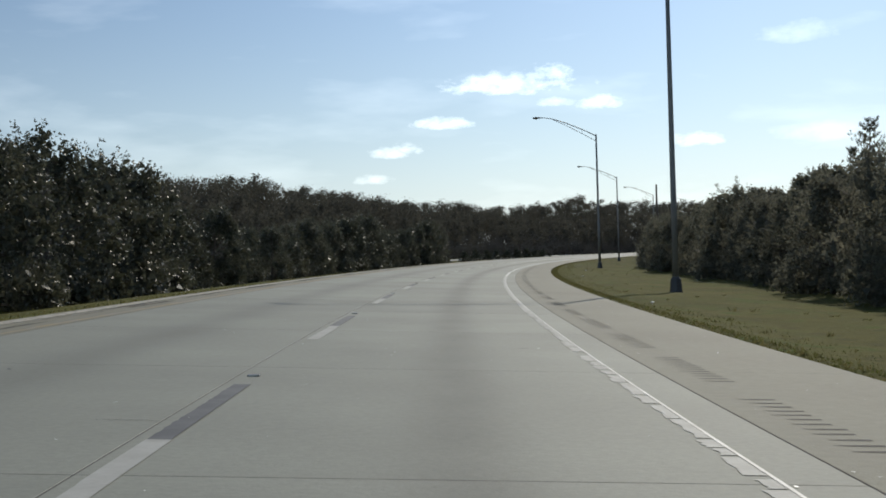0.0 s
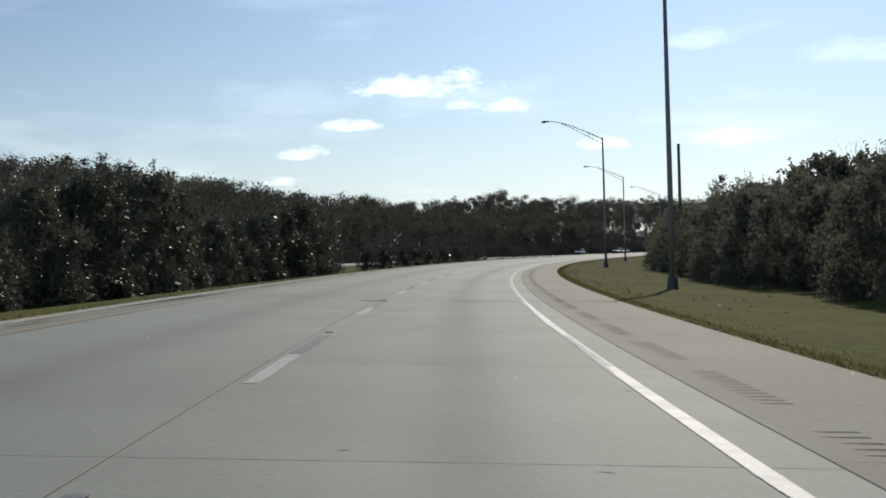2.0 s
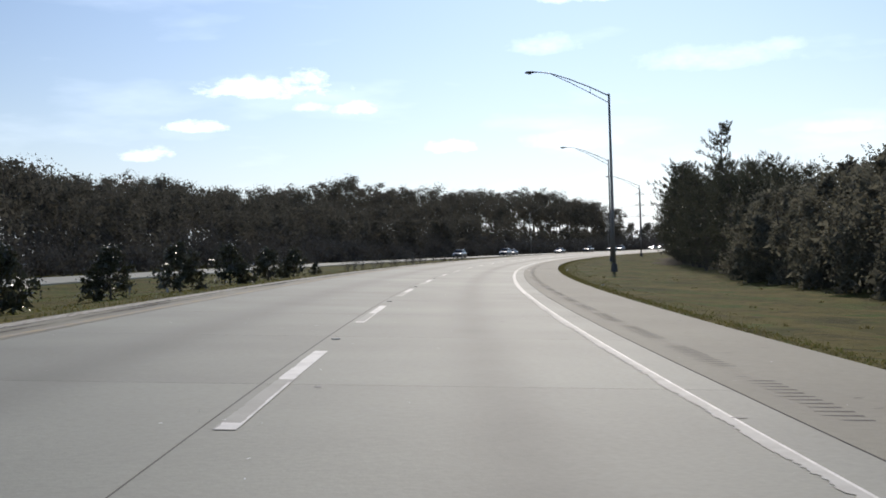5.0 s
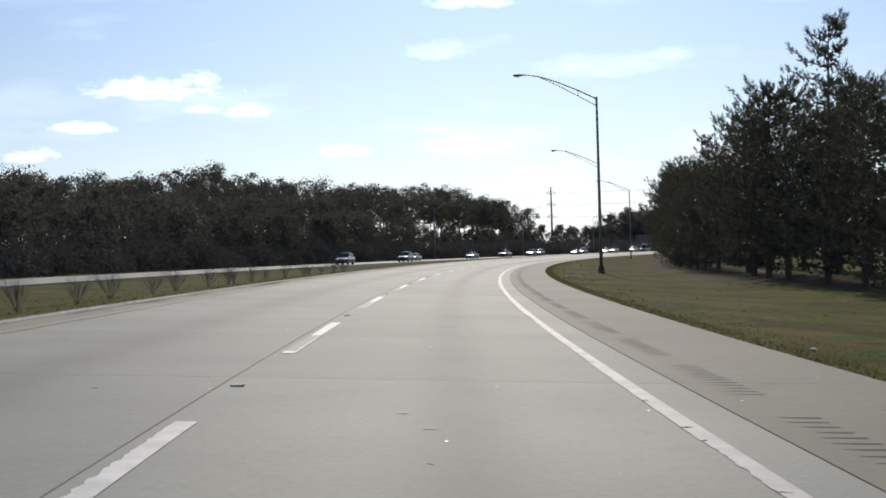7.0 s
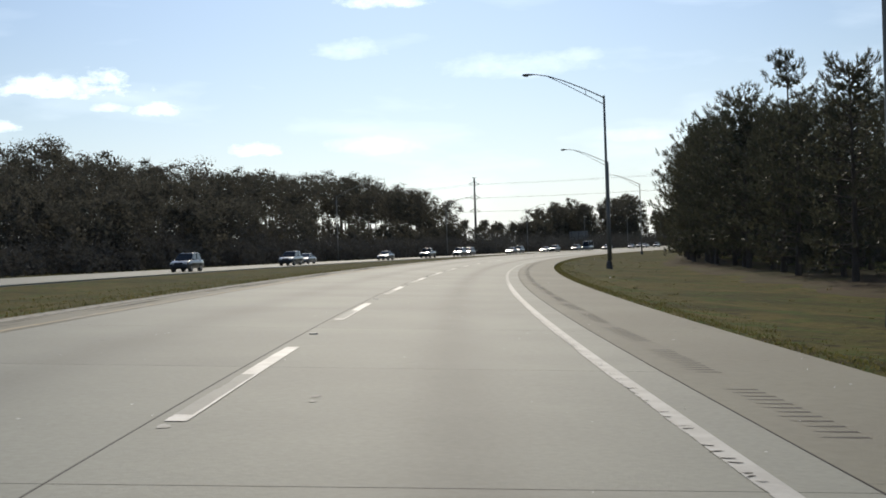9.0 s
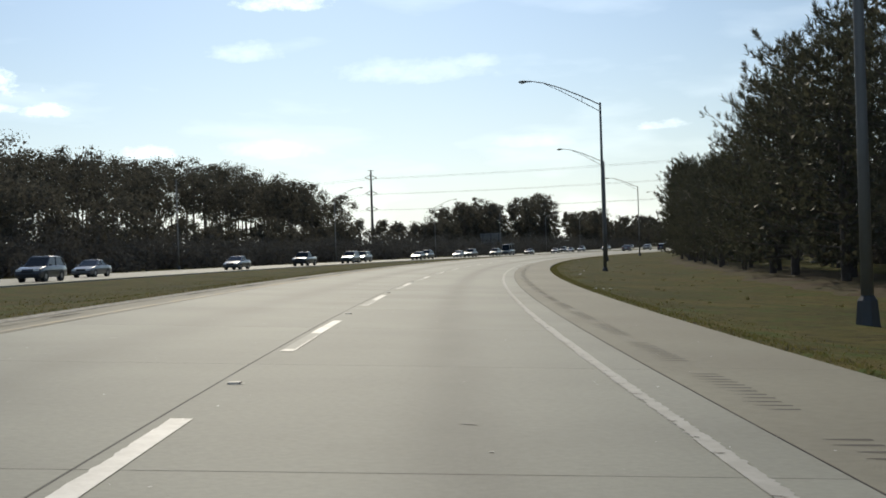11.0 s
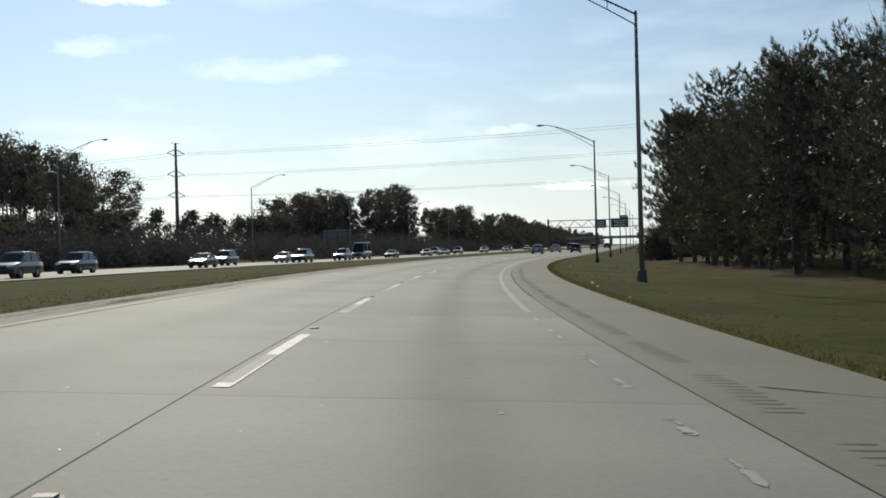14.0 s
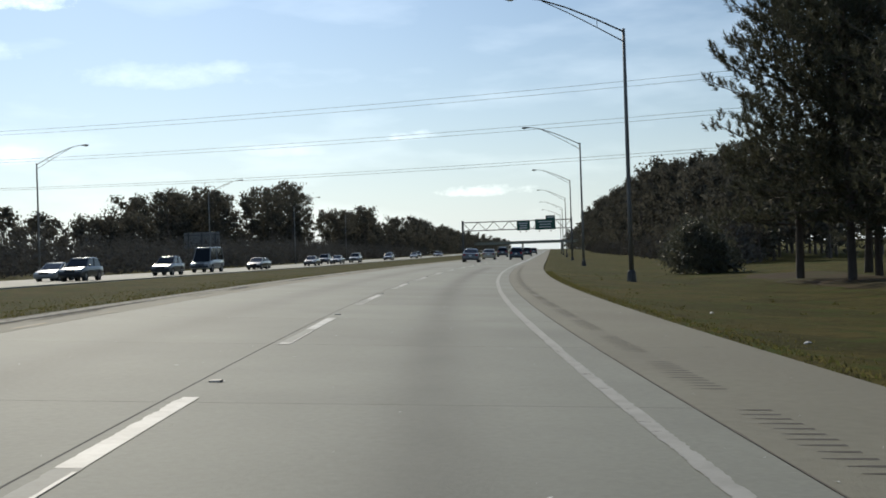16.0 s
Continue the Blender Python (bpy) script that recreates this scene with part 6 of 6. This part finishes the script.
    a = rng.uniform(0, 6.3, n)
    d1 = np.stack([np.cos(a), np.sin(a), 0 * a], 1) * size[:, None]
    d2 = np.stack([-np.sin(a), np.cos(a), 0 * a], 1) * size[:, None] * 0.7
    v = np.stack([c - d1, c + d2, c + d1 + [0, 0, 0.004], c - d2], 1).reshape(-1, 3)
    tagged(paint("paint_chips", [(v, np.arange(4 * n).reshape(n, 4))], SIGN_WHITE, "scattered pale paint chips and grit, also painted sun glints"), kind="stuff")
    n = 260
    s, o = rng.uniform(0, 600, n), rng.uniform(2.4, 4.25, n)
    c = at_road(s, o, bank(o) + 0.006)
    h = heading(s)
    d1 = np.stack([np.cos(h), -np.sin(h), 0 * h], 1) * rng.uniform(0.04, 0.16, n)[:, None]
    d2 = np.stack([np.sin(h), np.cos(h), 0 * h], 1) * 0.012
    v = np.stack([c - d1, c + d2, c + d1, c - d2], 1).reshape(-1, 3)
    tagged(paint("shoulder_debris", [(v, np.arange(4 * n).reshape(n, 4)[:, ::-1])], JOINT, "small dark twigs and rubber scraps"), kind="stuff")
    # litter in the grass
    for k, (s, o) in enumerate([(33, 5.4), (75, 6.2), (99, 7.0), (118, 5.1), (212, 5.0), (247, 4.9), (300, 5.3), (356, 6.6), (404.2, 4.72), (404.6, 5.0), (405.1, 5.3), (433, 5.9), (446, 6.6), (495.2, 4.88), (505.3, 5.01), (510, 5.23), (511.1, 5.3), (546.5, 5.38), (556, 6.0)]):
        bm = bmesh.new()
        bmesh.ops.create_icosphere(bm, subdivisions=1, radius=0.055)
        for v in bm.verts:
            v.co = Vector((v.co.x * rng.uniform(0.7, 1.7), v.co.y * rng.uniform(0.6, 1.3), v.co.z * rng.uniform(0.2, 0.5) + 0.03))
        ob = part("litter_scrap", bm, SIGN_WHITE, None)
        tagged(ob, "crumpled scrap of white litter in the grass", "litter", "litter scraps")
        ob.matrix_world = place(s, o, k * 1.3)


build_dirt()


# ------------------------------------------------------------------ concrete slabs of the two lanes
def build_slabs():
    left = slab_mesh("slab", LANE_LEFT, JOINT_L, CONCRETE)
    right = slab_mesh("slab", JOINT_L, JOINT_R, CONCRETE)
    for k in range(SLABS):
        s = SLAB_FROM + k * SLAB
        p = at_road(s, 0.0)
        m = Matrix.Translation(p) @ Matrix.Rotation(-(heading(s) - HEAD0), 4, "Z")
        for me in (left, right):
            ob = new("slab", me)
            ob.parent = ROAD
            ob.matrix_world = m


build_slabs()
